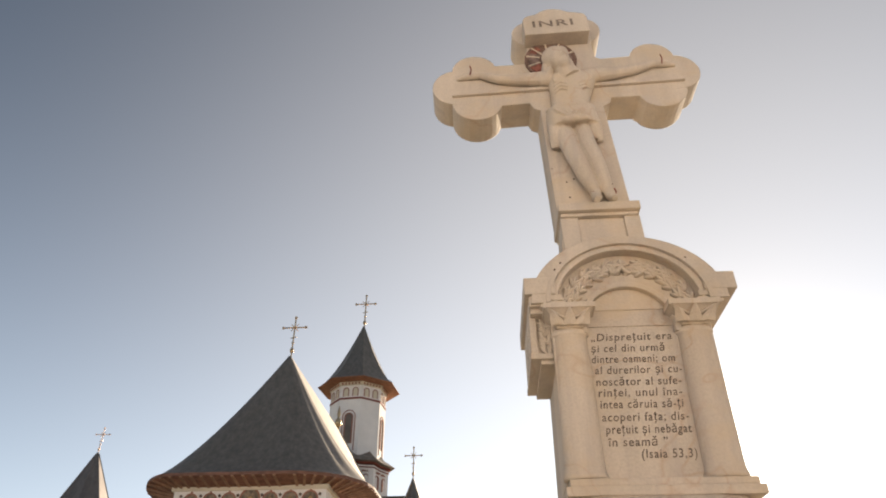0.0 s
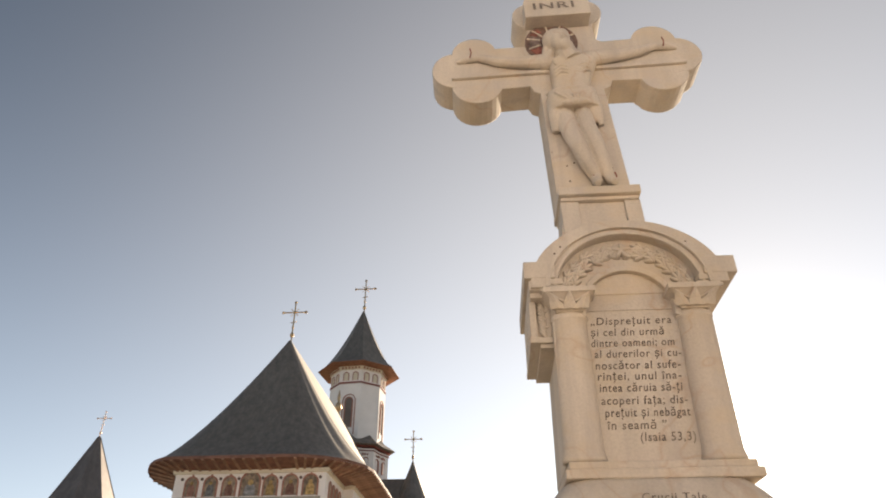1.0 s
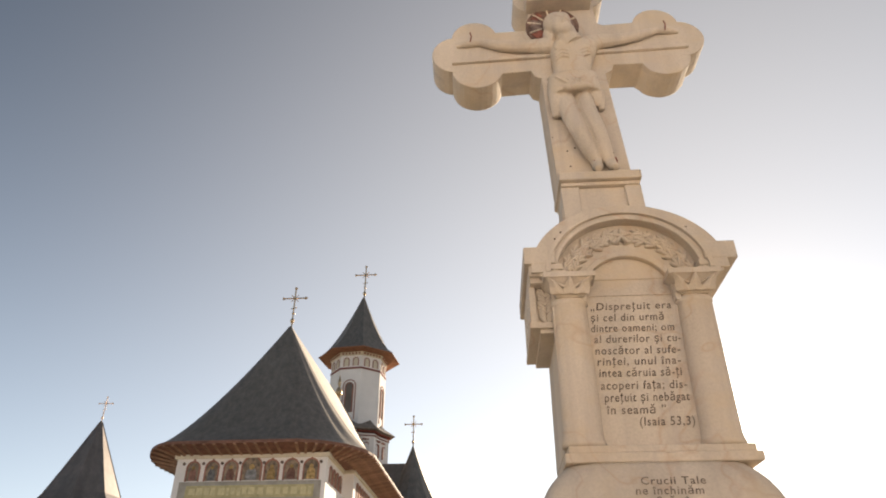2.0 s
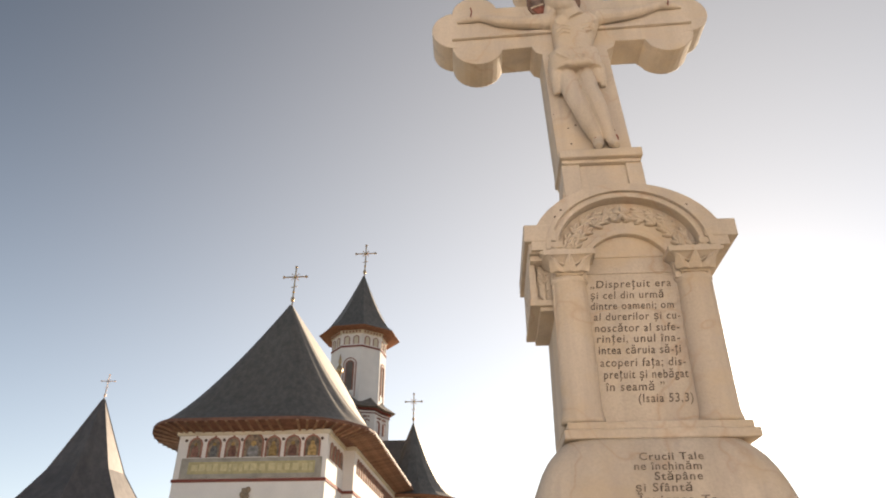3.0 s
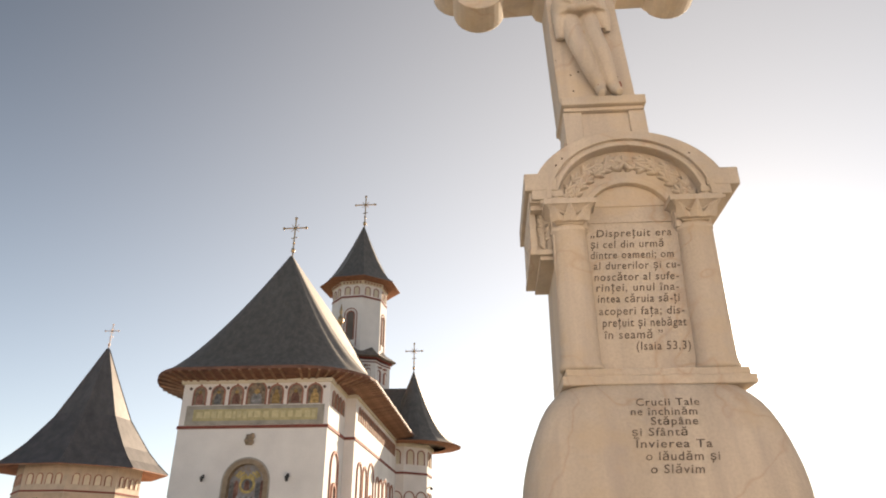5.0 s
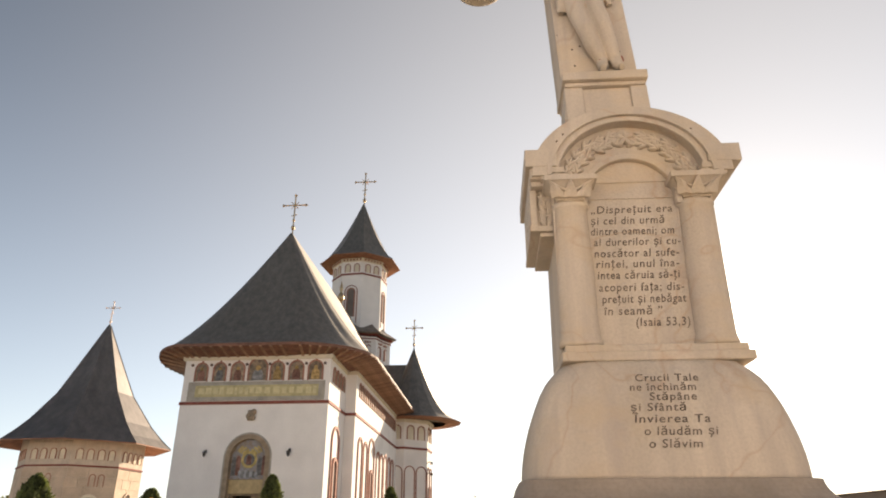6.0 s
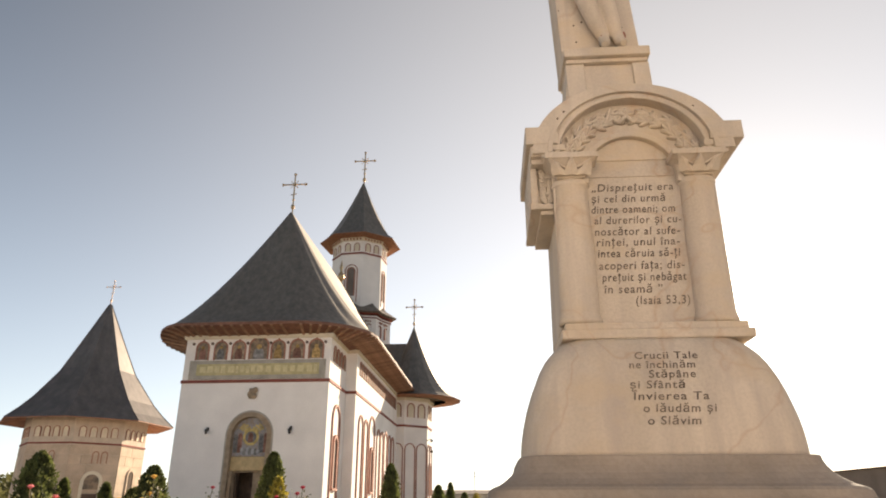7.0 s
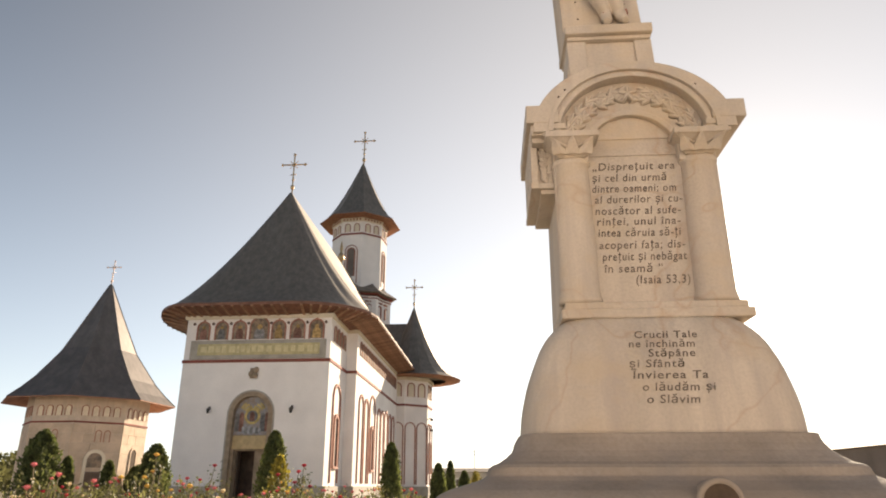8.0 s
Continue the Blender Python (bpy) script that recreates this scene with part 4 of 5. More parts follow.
bm = bmesh.new()
levels = [1.0, 0.97, 0.92, 0.86, 0.8, 0.72, 0.64, 0.56, 0.48, 0.40, 0.32, 0.24, 0.16, 0.09, 0.04, 0.012]
loft(bm, [roof_ring(r) for r in levels], caps=False)
main_roof = part("roof", bm, ROOF, church, "dark flared sheet roof with shallow folds", smooth=True)
bm = bmesh.new()
loft(bm, [[(x, y, z - 0.142) for x, y, z in roof_ring(1.0)], [(x, y, z - 0.004) for x, y, z in roof_ring(1.0)]], caps=False)
part("fascia", bm, TIMBER, church, "brown eave board")
# soffit and rafters
bm = bmesh.new()
inner = [(x * 0.66, max(y, -1.35) * 1.0 + (1.30 if y < 0 else 0), EZ - 0.42 - 0.6 * droop(x, y)) for x, y in loop]
loft(bm, [[(x, y, EZ - 0.142 - droop(x, y)) for x, y in loop], inner], caps=False)
soffit = part("soffit", bm, TIMBER, church, "brown boarded eave underside")
bm = bmesh.new()
prism(bm, [(0.02, -0.06), (0.02, 0.05), (1.35, -0.21), (1.35, -0.32)], -0.06, 0.06, Matrix(((0, 1, 0, 0), (1, 0, 0, 0), (0, 0, 1, 0), (0, 0, 0, 1))))
rafter_me = mesh_of(bm, "rafter", TIMBER_PALE)
acc, last = 0.0, None
for i, (x, y) in enumerate(loop):
    if last is not None:
        acc += math.hypot(x - last[0], y - last[1])
    last = (x, y)
    if acc < 0.45 or y > 22:
        continue
    acc = 0.0
    nx, ny = loop[(i + 1) % len(loop)]
    px, py = loop[i - 1]
    ang = math.degrees(math.atan2(ny - py, nx - px))
    shared("rafter", rafter_me, soffit, pose(x, y, EZ - 0.15 - droop(x, y), 0, 0, ang))


def finial_cross(name, parent, x, y, z, size, m=GOLD):
    """A gilded cross on a ball, with trefoil tips and rays."""
    bm = bmesh.new()
    s = size
    tube(bm, [(x, y, z - 0.25 * s), (x, y, z + 1.45 * s)], 0.028 * s, 8)
    tube(bm, [(x - 0.42 * s, y, z + 1.05 * s), (x + 0.42 * s, y, z + 1.05 * s)], 0.026 * s, 8)
    ball(bm, x, y, z + 0.12 * s, 0.075 * s, None, 0.11 * s)
    ball(bm, x, y, z + 0.42 * s, 0.05 * s)
    for dx, dz in ((-0.43, 1.05), (0.43, 1.05), (0, 1.47)):
        for a in (0, 120, 240):
            ball(bm, x + dx * s + 0.03 * s * math.cos(radians(a)), y, z + dz * s + 0.03 * s * math.sin(radians(a)), 0.035 * s, u=8, v=6)
    for a in (45, 135, 225, 315):
        tube(bm, [(x, y, z + 1.05 * s), (x + 0.2 * s * math.cos(radians(a)), y, z + 1.05 * s + 0.2 * s * math.sin(radians(a)))], 0.014 * s, 6)
    tube(bm, [(x - 0.11 * s, y, z + 0.62 * s), (x + 0.11 * s, y, z + 0.66 * s)], 0.02 * s, 6)
    return part(name, bm, m, parent, "gilded roof cross with trefoil tips")


finial_cross("roof_cross", church, 0.06, R0, RZ + 0.05, 1.66)
bm = bmesh.new()
loft(bm, [ring(0, 17.0, 18.0 + z, r, r, 12) for z, r in ((-0.1, 0.12), (0.2, 0.14), (0.3, 0.24), (0.55, 0.28), (0.8, 0.18), (0.95, 0.08), (1.2, 0.14), (1.4, 0.12), (1.9, 0.02))])
part("ridge_finial", bm, GOLD, church, "gilded ridge finial", smooth=True)


def oct_ring(cx, cy, z, r, turn=-90.0, n=8):
    return [(cx + r * math.cos(radians(turn + 360 / n * k)), cy + r * math.sin(radians(turn + 360 / n * k)), z) for k in range(n)]


def facet_frame(cx, cy, r, k, turn=-90.0, n=8):
    """A wall frame in the middle of facet k of a polygon tower: x to the right seen from outside, y inwards."""
    a = radians(turn + 360 / n * (k + 0.5))
    ap = r * math.cos(math.pi / n)
    return Matrix.Translation((cx + ap * math.cos(a), cy + ap * math.sin(a), 0)) @ pose(0, 0, 0, 0, 0, math.degrees(a) + 90)


def flared_roof(name, parent, cx, cy, ez, rz, er, turn=-90.0, n=8, power=1.5, sub=4, wall_r=None, drop=0.05, label="dark flared sheet roof", pitches=None, mat=None):
    """A bell-cast spire over an eave polygon, with its boarded underside."""
    def lift(r):
        if pitches:
            return float(np.interp(r, [p[0] for p in pitches], [p[1] for p in pitches]))
        return (1 - r) ** power

    bm = bmesh.new()
    rows = []
    for r in [p[0] for p in pitches[::-1]] if pitches else (1.0, 0.95, 0.88, 0.8, 0.7, 0.6, 0.5, 0.4, 0.3, 0.2, 0.12, 0.05, 0.012):
        base = oct_ring(cx, cy, ez + (rz - ez) * lift(r), er * r, turn, n)
        row = []
        for a, b in zip(base, base[1:] + base[:1]):
            row += [tuple(a[i] + (b[i] - a[i]) * j / sub for i in range(3)) for j in range(sub)]
        rows.append(row)
    loft(bm, rows, caps=False)
    ob = part(name, bm, mat or ROOF, parent, label)
    if n == 8:
        # folded seams along the hips
        for k in range(n):
            bm = bmesh.new()
            tube(bm, [(cx + er * r * math.cos(radians(turn + 45 * k)), cy + er * r * math.sin(radians(turn + 45 * k)), ez + (rz - ez) * lift(r)) for r in (1.0, 0.86, 0.73, 0.6, 0.45, 0.3, 0.15, 0.05, 0.02)], 0.006 * er, 6)
            part("hip_seam", bm, mat or ROOF, ob)
    if wall_r:
        bm = bmesh.new()
        loft(bm, [oct_ring(cx, cy, ez - 0.035, er, turn, n), oct_ring(cx, cy, ez - 0.035 - drop, wall_r * 0.96, turn, n)], caps=False)
        loft(bm, [oct_ring(cx, cy, ez - 0.035, er, turn, n), oct_ring(cx, cy, ez - 0.003, er, turn, n)], caps=False)
        part("soffit", bm, TIMBER_LIT, ob, "boarded eave underside, reddened to show bounced sunlight")
    return ob


# tower over the nave
TX, TY, TR, TT = 0.12, 23.4, 2.46, -73.5
bm = bmesh.new()
loft(bm, [oct_ring(TX, TY, z, TR, TT) for z in (15.0, 23.62)])
tower = part("tower", bm, WHITE, church, "white octagonal tower")
bm = bmesh.new()
loft(bm, [oct_ring(TX, TY, z, r, TT) for z, r in ((22.05, TR), (22.05, TR + 0.06), (22.2, TR + 0.06), (22.2, TR))], caps=False)
part("red_band", bm, RED, tower)
bm = bmesh.new()
loft(bm, [oct_ring(TX, TY, z, r, TT) for z, r in ((23.3, TR), (23.3, TR + 0.1), (23.6, TR + 0.16), (23.6, TR))], caps=False)
part("eave_cornice", bm, CREAM, tower)
for k in (5, 6, 7, 0, 1):
    m = facet_frame(TX, TY, TR, k, TT)
    if k % 2:
        bm = bmesh.new()
        arch_band(bm, 0.29, 0.38, 18.2, 20.45, -0.08, 0.02, 12, 0, m)
        arch_band(bm, 0.52, 0.59, 17.6, 20.5, -0.05, 0.02, 12, 0, m)
        win = part("window", bm, RED_SOFT, tower, "tall arched tower window")
        bm = bmesh.new()
        prism(bm, arch_outline(0.29, 18.2, 20.45, 12), -0.015, 0.02, m)
        part("pane", bm, GLASS, win)
    for x in (-0.42, 0.42):
        bm = bmesh.new()
        arch_band(bm, 0.2, 0.27, 22.32, 22.85, -0.05, 0.02, 10, x, m)
        nf = part("icon_niche", bm, RED_SOFT, tower)
        bm = bmesh.new()
        prism(bm, arch_outline(0.2, 22.32, 22.85, 10, x), -0.015, 0.02, m)
        part("painted_field", bm, CREAM, nf)
    for x in (-0.75, -0.45, -0.15, 0.15, 0.45, 0.75):
        bm = bmesh.new()
        box(bm, x - 0.06, x + 0.06, -0.19, 0.0, 23.36, 23.52, 0, m)
        part("dentil", bm, RED_SOFT, tower)
tower_roof = flared_roof("roof", tower, TX, TY, 23.68, 30.3, 3.7, turn=TT, power=1.42, wall_r=TR)
finial_cross("roof_cross", tower, TX + 0.05, TY, 30.3, 2.2)
# star-shaped tower foot
bm = bmesh.new()
star = []
for z, k in ((12.5, 0.95), (16.4, 0.95)):
    star.append([(TX + (3.15 if i % 2 == 0 else 2.75) * k * math.cos(radians(-90 + 22.5 * i)), TY + (3.15 if i % 2 == 0 else 2.75) * k * math.sin(radians(-90 + 22.5 * i)), z) for i in range(16)])
loft(bm, star)
foot = part("tower_foot", bm, WHITE, church, "white star-shaped tower base")
bm = bmesh.new()
for z0, z1, k in ((16.18, 16.25, 1.03), (16.50, 16.62, 1.06)):
    loft(bm, [[(TX + (x - TX) * k, TY + (y - TY) * k, z) for x, y, _ in star[0]] for z in (z0, z1)])
part("red_band", bm, RED, foot)
bm = bmesh.new()
rows = []
for z, k in ((16.62, 1.17), (16.68, 1.19), (16.95, 1.06), (17.3, 0.88), (17.7, 0.76)):
    rows.append([(TX + (x - TX) * k, TY + (y - TY) * k, z) for x, y, _ in star[0]])
loft(bm, rows)
part("foot_roof", bm, ROOF, foot)
for i in range(16):
    a = radians(-90 + 22.5 * (i + 0.5))
    m = Matrix.Translation((TX + 2.72 * math.cos(a), TY + 2.72 * math.sin(a), 0)) @ pose(0, 0, 0, 0, 0, math.degrees(a) + 90)
    bm = bmesh.new()
    arch_band(bm, 0.17, 0.25, 14.6, 15.45, -0.08, 0.1, 10, 0, m)
    part("niche_frame", bm, RED_SOFT, foot)
    for x in (-0.28, -0.09, 0.1, 0.29):
        bm = bmesh.new()
        box(bm, x - 0.05, x + 0.05, -0.1, 0.1, 15.85, 15.98, 0, m)
        part("dentil", bm, RED_SOFT, foot)
# roof over the crossing between nave roof and apse
bm = bmesh.new()
prism(bm, [(TY - 4.6, 9.6), (TY - 3.0, 11.0), (TY - 1.2, 13.4), (TY - 0.6, 14.3), (TY + 0.6, 14.3), (TY + 1.2, 13.4), (TY + 3.0, 11.0), (TY + 4.6, 9.6)], -5.2, 5.2, Matrix(((0, 1, 0, 0), (1, 0, 0, 0), (0, 0, 1, 0), (0, 0, 0, 1))))
part("crossing_roof", bm, ROOF, church)

# side apse with its own spire
AXX, AYY, AR, AT = 4.15, 22.4, 2.85, -72.0
bm = bmesh.new()
loft(bm, [oct_ring(AXX, AYY, z, AR, AT) for z in (0.0, 9.3)])
apse = part("apse", bm, WHITE, church, "white polygonal side apse")
for z0, z1, o, mm, nm in ((7.02, 7.17, 0.06, RED, "red_band"), (9.05, 9.3, 0.14, CREAM, "eave_cornice"), (0.0, 1.05, 0.13, GREYSTONE, "stone_plinth")):
    bm = bmesh.new()
    loft(bm, [oct_ring(AXX, AYY, z, r, AT) for z, r in ((z0, AR), (z0, AR + o), (z1, AR + o), (z1, AR))], caps=False)
    part(nm, bm, mm, apse)
for k in (5, 6, 7, 0, 1):
    m = facet_frame(AXX, AYY, AR, k, AT)
    bm = bmesh.new()
    for x in (-0.54, 0.54):
        arch_band(bm, 0.43, 0.50, 1.2, 5.3, -0.06, 0.02, 14, x, m)
    part("blind_arch", bm, RED_SOFT, apse, "pair of thin rust-red blind arches")
    if k == 1:
        bm = bmesh.new()
        arch_band(bm, 0.28, 0.42, 2.0, 4.0, -0.1, 0.02, 12, 0, m)
        win = part("window", bm, RED_SOFT, apse, "narrow arched window in a rust-red surround")
        bm = bmesh.new()
        prism(bm, arch_outline(0.28, 2.0, 4.0, 12), -0.02, 0.01, m)
        part("pane", bm, GLASS, win)
    for x in (-0.5, 0.5):
        bm = bmesh.new()
        arch_band(bm, 0.28, 0.36, 7.75, 8.5, -0.05, 0.02, 10, x, m)
        nf = part("icon_niche", bm, RED_SOFT, apse)
        bm = bmesh.new()
        prism(bm, arch_outline(0.28, 7.75, 8.5, 10, x), -0.015, 0.02, m)
        part("painted_field", bm, CREAM, nf)
flared_roof("roof", apse, 5.35, AYY, 9.35, 15.75, 4.0, turn=AT, n=16, power=1.75, wall_r=AR, sub=2)
finial_cross("roof_cross", apse, 5.35, AYY, 15.75, 1.6)

# small lamps on brackets at the corner of the apse
for dz in (6.05, 5.25):
    a = radians(AT + 45)
    lamp = thing("wall_lamp", church.matrix_world @ pose(AXX + AR * math.cos(a), AYY + AR * math.sin(a), dz, 0, 0, AT + 45), "small dark floodlight on a short bracket on the apse", "lamp", "lamps on the apse")
    bm = bmesh.new()
    tube(bm, [(-0.02, 0, 0), (0.22, 0, 0.10), (0.42, 0, 0.08)], 0.025, 8)
    part("bracket", bm, IRON, lamp)
    bm = bmesh.new()
    loft(bm, [ring(0.44, 0, z, r, r, 12) for z, r in ((-0.10, 0.11), (-0.02, 0.12), (0.05, 0.09), (0.10, 0.03))])
    part("lamp_head", bm, IRON, lamp)

# ---- octagonal stone chapel ----
KX, KY, KR, KT = -12.08, 23.3, 1.9, -118.5
SMALL = 0.92  # the chapel is this much smaller and nearer than its first setting-out
chapel = thing("chapel", Matrix.Translation((0, 0, 1.0 * (1 - SMALL))) @ Matrix.Scale(SMALL, 4) @ pose(KX, KY, 0), "beige ashlar octagonal chapel with a dark bell-cast roof", "chapel")
bm = bmesh.new()
loft(bm, [oct_ring(0, 0, z, KR, KT) for z in (-0.12, 4.05)])
chapel_wall = part("wall", bm, MORTAR, chapel, "beige ashlar wall")
PITCHES = [(0.01, 0.99), (0.15, 0.80), (0.30, 0.60), (0.45, 0.405), (0.60, 0.275), (0.73, 0.165), (0.88, 0.065), (1.0, 0.0)]
flared_roof("roof", chapel, 0, 0, 3.66, 8.02, 2.74, turn=KT - 3, wall_r=KR, sub=3, drop=-0.36, pitches=PITCHES, mat=ROOF_OLD)
finial_cross("roof_cross", chapel, 0, 0, 8.02, 0.56, PALE_GILT)
bm = bmesh.new()
loft(bm, [oct_ring(0, 0, z, r, KT) for z, r in ((2.92, KR), (2.92, KR + 0.035), (2.97, KR + 0.035), (2.97, KR))], caps=False)
part("string_course", bm, RED, chapel)
for k in (7, 0, 1, 2):
    m = facet_frame(0, 0, KR, k, KT)
    for x in (-0.47, -0.16, 0.16, 0.47):
        bm = bmesh.new()
        arch_band(bm, 0.085, 0.106, 3.14, 3.36, -0.03, 0.02, 10, x, m)
        nf = part("icon_niche", bm, RED_SOFT, chapel)
        bm = bmesh.new()
        prism(bm, arch_outline(0.085, 3.14, 3.36, 10, x), -0.02, 0.02, m)
        part("painted_field", bm, CREAM, nf)
    if k in (0, 1):
        bm = bmesh.new()
        for x in ((0.0,) if k == 0 else (-0.13, 0.13)):
            arch_band(bm, 0.07, 0.10, 2.35, 2.62, -0.02, 0.02, 10, x + 0.15, m)
        part("carved_ornament", bm, RED_SOFT, chapel)
    if k == 2:
        bm = bmesh.new()
        arch_band(bm, 0.15, 0.21, 1.10, 2.02, -0.05, 0.02, 12, 0.05, m)
        win = part("window", bm, BLOCK, chapel, "small arched window in a stone surround")
        bm = bmesh.new()
        prism(bm, arch_outline(0.15, 1.10, 2.02, 12, 0.05), -0.035, 0.02, m)
        # brown shutter, its colour darkened to hold the recess shade
        part("pane", bm, HOLLOW_DARK, win, "brown wooden shutter, darkened for the shade of its recess")
    if k == 1:
        bm = bmesh.new()
        arch_band(bm, 0.22, 0.32, 0.0, 1.80, -0.06, 0.02, 14, 0.02, m)
        pt = part("door_surround", bm, CREAM, chapel, "arched stone door surround")
        bm = bmesh.new()
        box(bm, -0.20, 0.24, -0.04, 0.02, 0, 1.45, 0, m)
        part("door", bm, DOOR, pt, "dark wooden door")
        bm = bmesh.new()
        prism(bm, [(-0.20, 1.58), (0.24, 1.58)] + arch_points(0.22, 1.80, 12, 0.02), -0.04, 0.02, m)
        part("painted_field", bm, FRESCO, pt)

# ---- boundary wall and far houses ----
bm = bmesh.new()
box(bm, 22.0, 22.4, -25, 110, 0, 2.95)
bw = tagged(part("wall_east", bm, WALLGREY, None), "long weathered brown-grey boundary wall", "wall", kind="structure")
bm = bmesh.new()
prism(bm, [(21.85, 2.95), (22.55, 2.95), (22.55, 3.0), (22.2, 3.12), (21.85, 3.0)], -25, 110)
tagged(part("wall_coping", bm, HOUSE_ROOF, None), "brown coping along the boundary wall", "coping", kind="structure")


def far_house(x0, x1, y, depth, h, label):
    h0 = thing("low_house", pose(0, 0, 0), label, "house", "far houses")
    bm = bmesh.new()
    box(bm, x0, x1, y, y + depth, 0, h)
    part("wall", bm, HOUSE, h0)
    bm = bmesh.new()
    prism(bm, [(y - 0.4, h), (y + depth + 0.4, h), (y + depth * 0.5, h + 0.55)], x0 - 0.4, x1 + 0.4, Matrix(((0, 1, 0, 0), (1, 0, 0, 0), (0, 0, 1, 0), (0, 0, 0, 1))))
    part("roof", bm, HOUSE_ROOF, h0)
    x = x0 + 1.0
    while x < x1 - 1.4:
        bm = bmesh.new()
        box(bm, x, x + 1.0, y - 0.04, y + 0.02, 1.0, 2.1)
        w = part("window", bm, WHITE, h0)
        bm = bmesh.new()
        box(bm, x + 0.1, x + 0.9, y - 0.05, y - 0.03, 1.1, 2.0)
        part("pane", bm, GLASS, w)
        x += 2.6
    return h0


far_house(-2.0, 14.0, 92, 7, 2.9, "long low pale rendered house with a brown roof")
mast = thing("antenna_mast", pose(4.3, 95.5, 3.3), "thin grey antenna mast on the far house roof", "antenna")
bm = bmesh.new()
tube(bm, [(0, 0, 0), (0, 0, 2.6)], 0.05, 6)
part("pole", bm, IRON, mast)
for z in (1.9, 2.3):
    bm = bmesh.new()
    tube(bm, [(-0.4, 0, z), (0.4, 0, z)], 0.03, 6)
    part("cross_bar", bm, IRON, mast)
far_house(17.0, 21.0, 84, 5, 2.5, "small low pale rendered outbuilding")


# ---- planting ----
def leaf_cloud(bm, points, size, rng, flat=0.5):
    """Small folded leaves scattered over points, turned every way."""
    for p, n in points:
        s = size * rng.uniform(0.6, 1.3)
        d = (Vector(n) + Vector((rng.uniform(-1, 1), rng.uniform(-1, 1), rng.uniform(-0.6, 1)))).normalized()
        side = d.cross(Vector((rng.uniform(-1, 1), rng.uniform(-1, 1), rng.uniform(-1, 1)))).normalized()
        p = Vector(p)
        a = bm.verts.new(p)
        b = bm.verts.new(p + d * s * 0.55 + side * s * 0.32)
        c = bm.verts.new(p + d * s * 1.1)
        e = bm.verts.new(p + d * s * 0.5 - side * s * 0.32 + d.cross(side) * s * 0.12)
        bm.faces.new((a, b, c))
        bm.faces.new((a, c, e))


def thuja_mesh(h, r, rng, count):
    bm = bmesh.new()
    pts = []
    for _ in range(count):
        z = rng.random() ** 0.8
        rr = r * min(1.0, 0.75 + 1.2 * z) * (1 - z ** 2.6) ** 0.62
        a = rng.uniform(0, 2 * math.pi)
        lump = 1 + 0.16 * math.sin(5 * a + 9 * z) + 0.10 * math.sin(11 * a - 17 * z)
        k = rr * lump * rng.uniform(0.72, 1.04)
        pts.append(((k * math.cos(a), k * math.sin(a), 0.08 * h + z * h * 0.92), (math.cos(a) * 0.5, math.sin(a) * 0.5, 1.1)))
    leaf_cloud(bm, pts, 0.085, rng)
    return bm


def thuja(x, y, h, r, seed, mat=THUJA, label="dense dark green columnar thuja", count=5200):
    rng = random.Random(seed)
    t = thing("thuja", pose(x, y, 0), label, "conifer", "conifers before the church")
    bm = bmesh.new()
    tube(bm, [(0, 0, -0.05), (0.02, 0, 0.4 * h), (0, 0.01, 0.9 * h)], [0.07, 0.05, 0.015], 8)
    part("trunk", bm, BARK, t)
    part("crown", thuja_mesh(h, r, rng, count), mat, t)
    # dark heart of twigs
    bm = bmesh.new()
    rows = []
    for i in range(9):
        z = i / 8
        rr = r * 0.76 * min(1.0, 0.75 + 1.2 * z) * max(0.03, (1 - z ** 2.6)) ** 0.62
        rows.append([(rr * (1 + 0.14 * math.sin(3 * k + 5 * z)) * math.cos(2 * math.pi * k / 10), rr * math.sin(2 * math.pi * k / 10), 0.1 * h + 0.86 * z * h) for k in range(10)])
    loft(bm, rows)
    part("inner_foliage", bm, mat, t)
    return t


def ground_x(px, y):
    """Plan x of a bearing across the picture's horizon line."""
    return (px - 784) / 1253.0 * y


def top_z(py, y):
    return 1.0 + (862 - py) / 1253.0 * y


for i, (px, y, py, half) in enumerate(((62, 17.0, 768, 36), (112, 17.5, 815, 13), (187, 18.5, 822, 12), (268, 19.0, 792, 30), (236, 21.0, 830, 18), (480, 22.0, 768, 24), (691, 26.0, 788, 17), (776, 30.0, 824, 13), (797, 32.0, 820, 8), (822, 36.0, 836, 10))):
    thuja(ground_x(px, y), y, top_z(py, y), half / 1253.0 * y, 20 + i)
thuja(ground_x(492, 16.0), 16.0, top_z(812, 16.0), 0.26, 40, THUJA_GOLD, "slender yellow-green young conifer", 700)
thuja(ground_x(842, 40.0), 40.0, top_z(836, 40.0), 0.4, 41, THUJA_GOLD, "slender yellow-green young conifer", 700)


def bloom(bm, x, y, z, r, rng):
    """A rose: layered cupped petals round a bud."""
    ball(bm, x, y, z, r * 0.5, None, r * 0.55, 7, 5)
    for layer, (k, up, tilt) in enumerate(((5, 0.15, 30), (6, -0.05, 60))):
        for i in range(k):
            a = 360 / k * i + rng.uniform(-15, 15) + 25 * layer
            m = pose(0, 0, 0, 0, 0, a) @ pose(r * (0.42 + 0.25 * layer), 0, up * r, 0, tilt, 0)
            vs = [bm.verts.new(Vector((x, y, z)) + m @ Vector(p)) for p in ((-0.1 * r, 0, 0.35 * r), (0, -0.42 * r, 0.1 * r), (0.0, -0.3 * r, -0.4 * r), (0, 0.3 * r, -0.4 * r), (0, 0.42 * r, 0.1 * r))]
            bm.faces.new(vs)


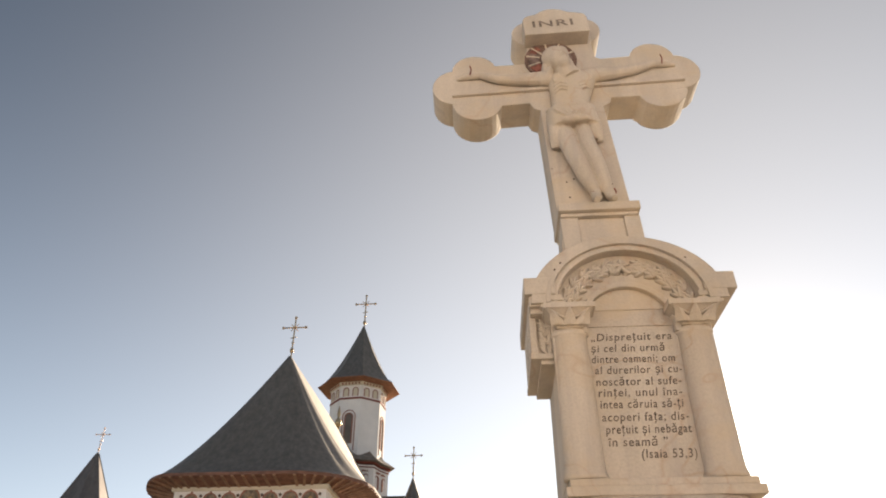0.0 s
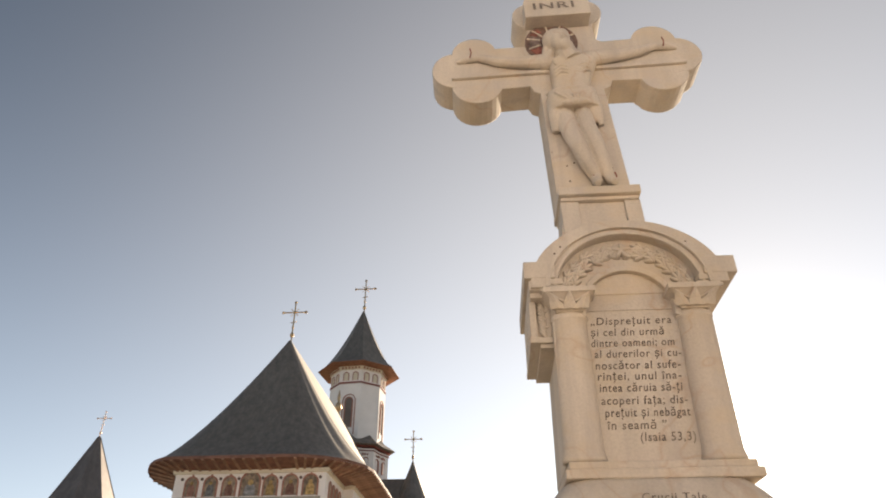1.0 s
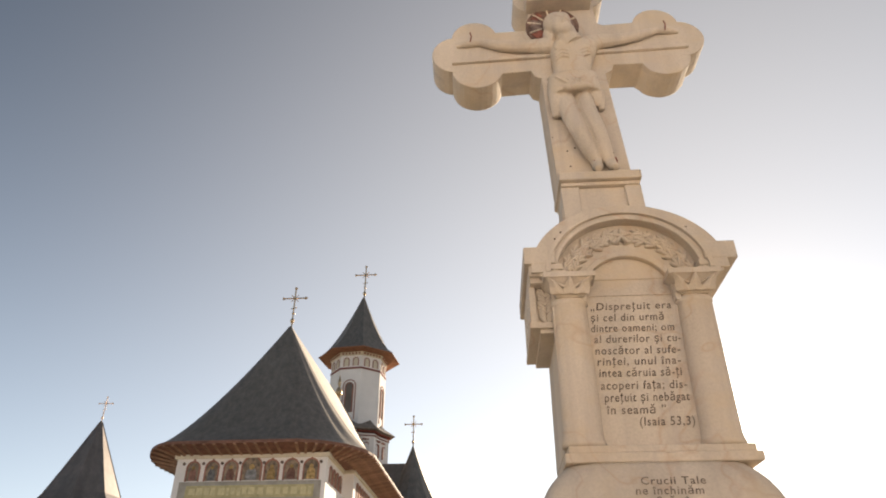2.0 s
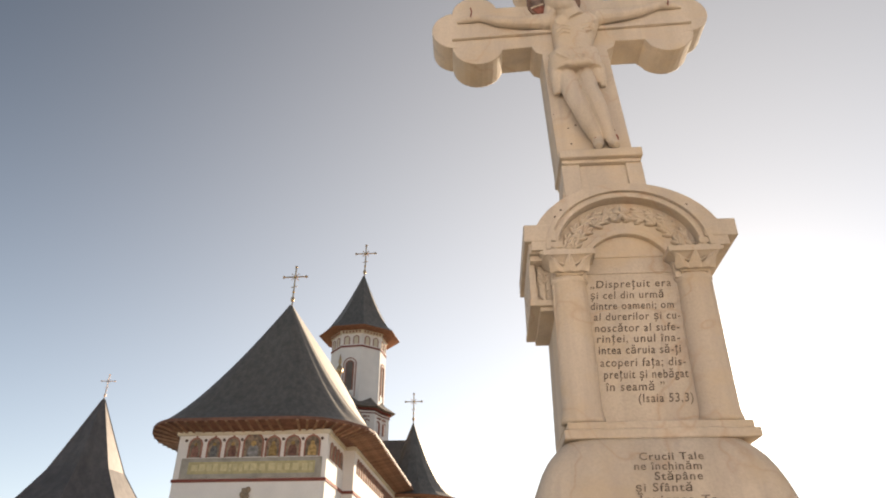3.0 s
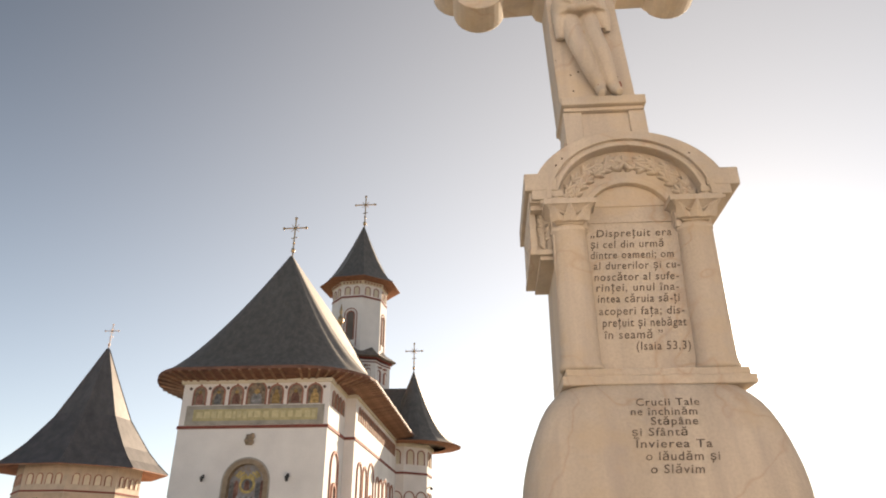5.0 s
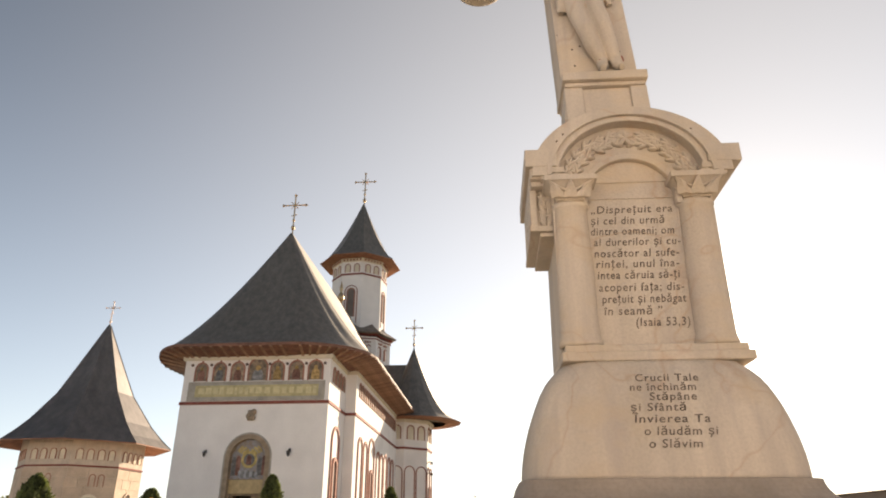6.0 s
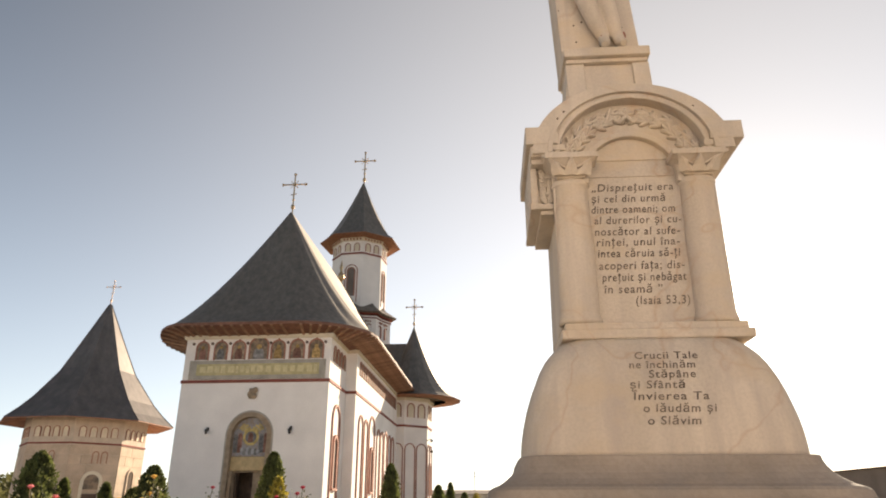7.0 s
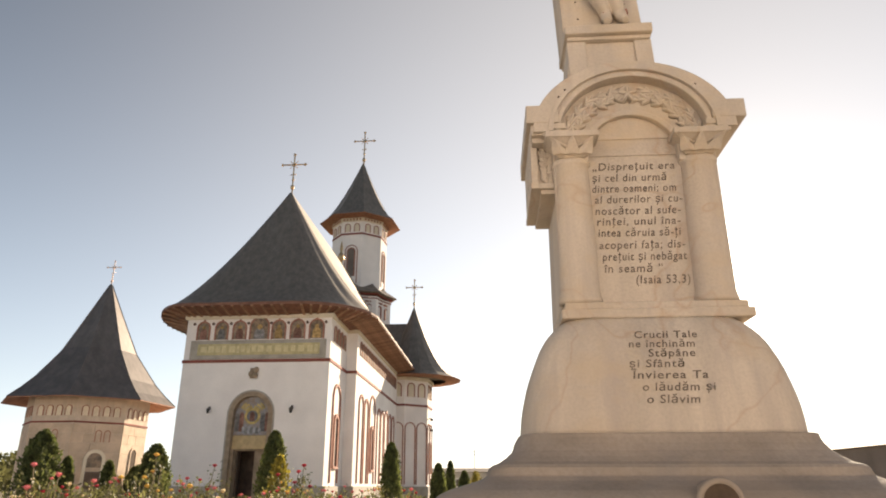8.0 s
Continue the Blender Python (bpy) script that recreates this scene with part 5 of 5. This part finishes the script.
def rose_bush(x, y, h, seed, colour, flowers):
    rng = random.Random(seed)
    words = {"red": "deep red", "pink": "soft pink", "yellow": "golden yellow", "cream": "creamy white"}[colour]
    t = thing("rose_bush", pose(x, y, 0), "leafy garden rose bush with " + words + " blooms", "rose bush", "rose bed")
    leaves = []
    tips = []
    for k in range(9):
        a = rng.uniform(0, 2 * math.pi)
        sp = rng.uniform(0.06, 0.34)
        hh = h * (1.0 if k == 0 else rng.uniform(0.72, 0.97))
        pts = [(0.03 * math.cos(a), 0.03 * math.sin(a), 0), (0.5 * sp * math.cos(a), 0.5 * sp * math.sin(a), 0.55 * hh), (sp * math.cos(a + 0.3), sp * math.sin(a + 0.3), hh)]
        bm = bmesh.new()
        tube(bm, pts, [0.012, 0.008, 0.004], 5)
        part("cane", bm, STEM, t)
        tips.append(pts[-1])
        for _ in range(120):
            f = rng.uniform(0.25, 0.98)
            b0, b1 = (pts[0], pts[1]) if f < 0.55 else (pts[1], pts[2])
            g = f / 0.55 if f < 0.55 else (f - 0.55) / 0.45
            p = [b0[i] + (b1[i] - b0[i]) * g + rng.uniform(-0.09, 0.09) for i in range(3)]
            leaves.append((p, (math.cos(a) * 0.4, math.sin(a) * 0.4, 0.4)))
    bm = bmesh.new()
    leaf_cloud(bm, leaves, 0.036, rng)
    tagged(part("leaves", bm, LEAF, t), kind="stuff")
    for p in tips[:flowers]:
        bm = bmesh.new()
        bloom(bm, p[0], p[1], p[2] + 0.02, rng.uniform(0.022, 0.040), rng)
        part("bloom", bm, PETALS[colour], t)
    return t


rng = random.Random(8)
near = [(20, 6.0, 846, "cream"), (82, 5.4, 822, "pink"), (72, 6.5, 860, "red"), (135, 7.0, 858, "red"), (150, 8.0, 846, "cream"), (182, 7.5, 846, "pink"), (232, 7.0, 850, "red"), (264, 6.6, 803, "yellow"),
        (290, 6.0, 858, "yellow"), (318, 7.5, 850, "pink"), (352, 8.5, 824, "red"), (385, 7.0, 866, "cream"), (420, 8.0, 862, "pink"), (455, 7.0, 868, "yellow"), (497, 9.0, 852, "yellow"), (521, 8.5, 824, "red"),
        (555, 8.0, 866, "pink"), (590, 8.5, 868, "red"), (625, 9.0, 868, "pink"), (655, 8.5, 864, "yellow"), (680, 9.5, 862, "cream"), (715, 9.0, 870, "red"), (742, 10.0, 866, "red"), (105, 9.0, 866, "red"), (210, 9.5, 862, "cream"), (45, 8.0, 866, "red")]
for i, (px, y, py, colour) in enumerate(near):
    rose_bush(ground_x(px, y), y, top_z(py, y) - 0.03, 100 + i, colour, rng.choice((4, 5, 6, 7)))
for i in range(34):
    y = rng.uniform(9, 14)
    rose_bush(ground_x(rng.uniform(0, 770), y), y, rng.uniform(0.75, 1.02), 300 + i, rng.choice(("red", "pink", "yellow", "cream", "pink")), 3)

# far woods on the skyline beside the chapel
bm = bmesh.new()
rng = random.Random(77)
pts = []
for k in range(34):
    y = rng.uniform(95, 125)
    x = ground_x(rng.uniform(-150, 40), y)
    h = top_z(rng.uniform(800, 835), y)
    for _ in range(130):
        a, b = rng.uniform(0, 2 * math.pi), rng.uniform(-1, 1)
        rr = 2.2 * math.sqrt(1 - b * b) * rng.uniform(0.6, 1.0)
        pts.append(((x + rr * math.cos(a), y + rr * math.sin(a), h * 0.55 + b * h * 0.45), (math.cos(a), math.sin(a), 0.4)))
leaf_cloud(bm, pts, 0.75, rng)
tagged(part("far_woods", bm, WOODS, None), "pale green trees far off on the skyline", "trees", kind="stuff")

# ---- ashlar pieces of the chapel ----
for k in (7, 0, 1, 2):
    m = facet_frame(0, 0, KR, k, KT)
    half = KR * math.sin(math.pi / 8)
    rows, rng = 10, random.Random(k)
    for j in range(rows):
        z0, z1 = 2.89 * j / rows, 2.89 * (j + 1) / rows
        cuts = [-half, -half / 3 + rng.uniform(-0.15, 0.15), half / 3 + rng.uniform(-0.15, 0.15), half]
        if j % 2:
            cuts = [-half, rng.uniform(-0.2, 0.2), half]
        for a, b in zip(cuts, cuts[1:]):
            bm = bmesh.new()
            box(bm, a + 0.005, b - 0.005, -0.018, 0.01, z0 + 0.005, z1 - 0.005, 0, m)
            part("block", bm, BLOCK, chapel_wall)
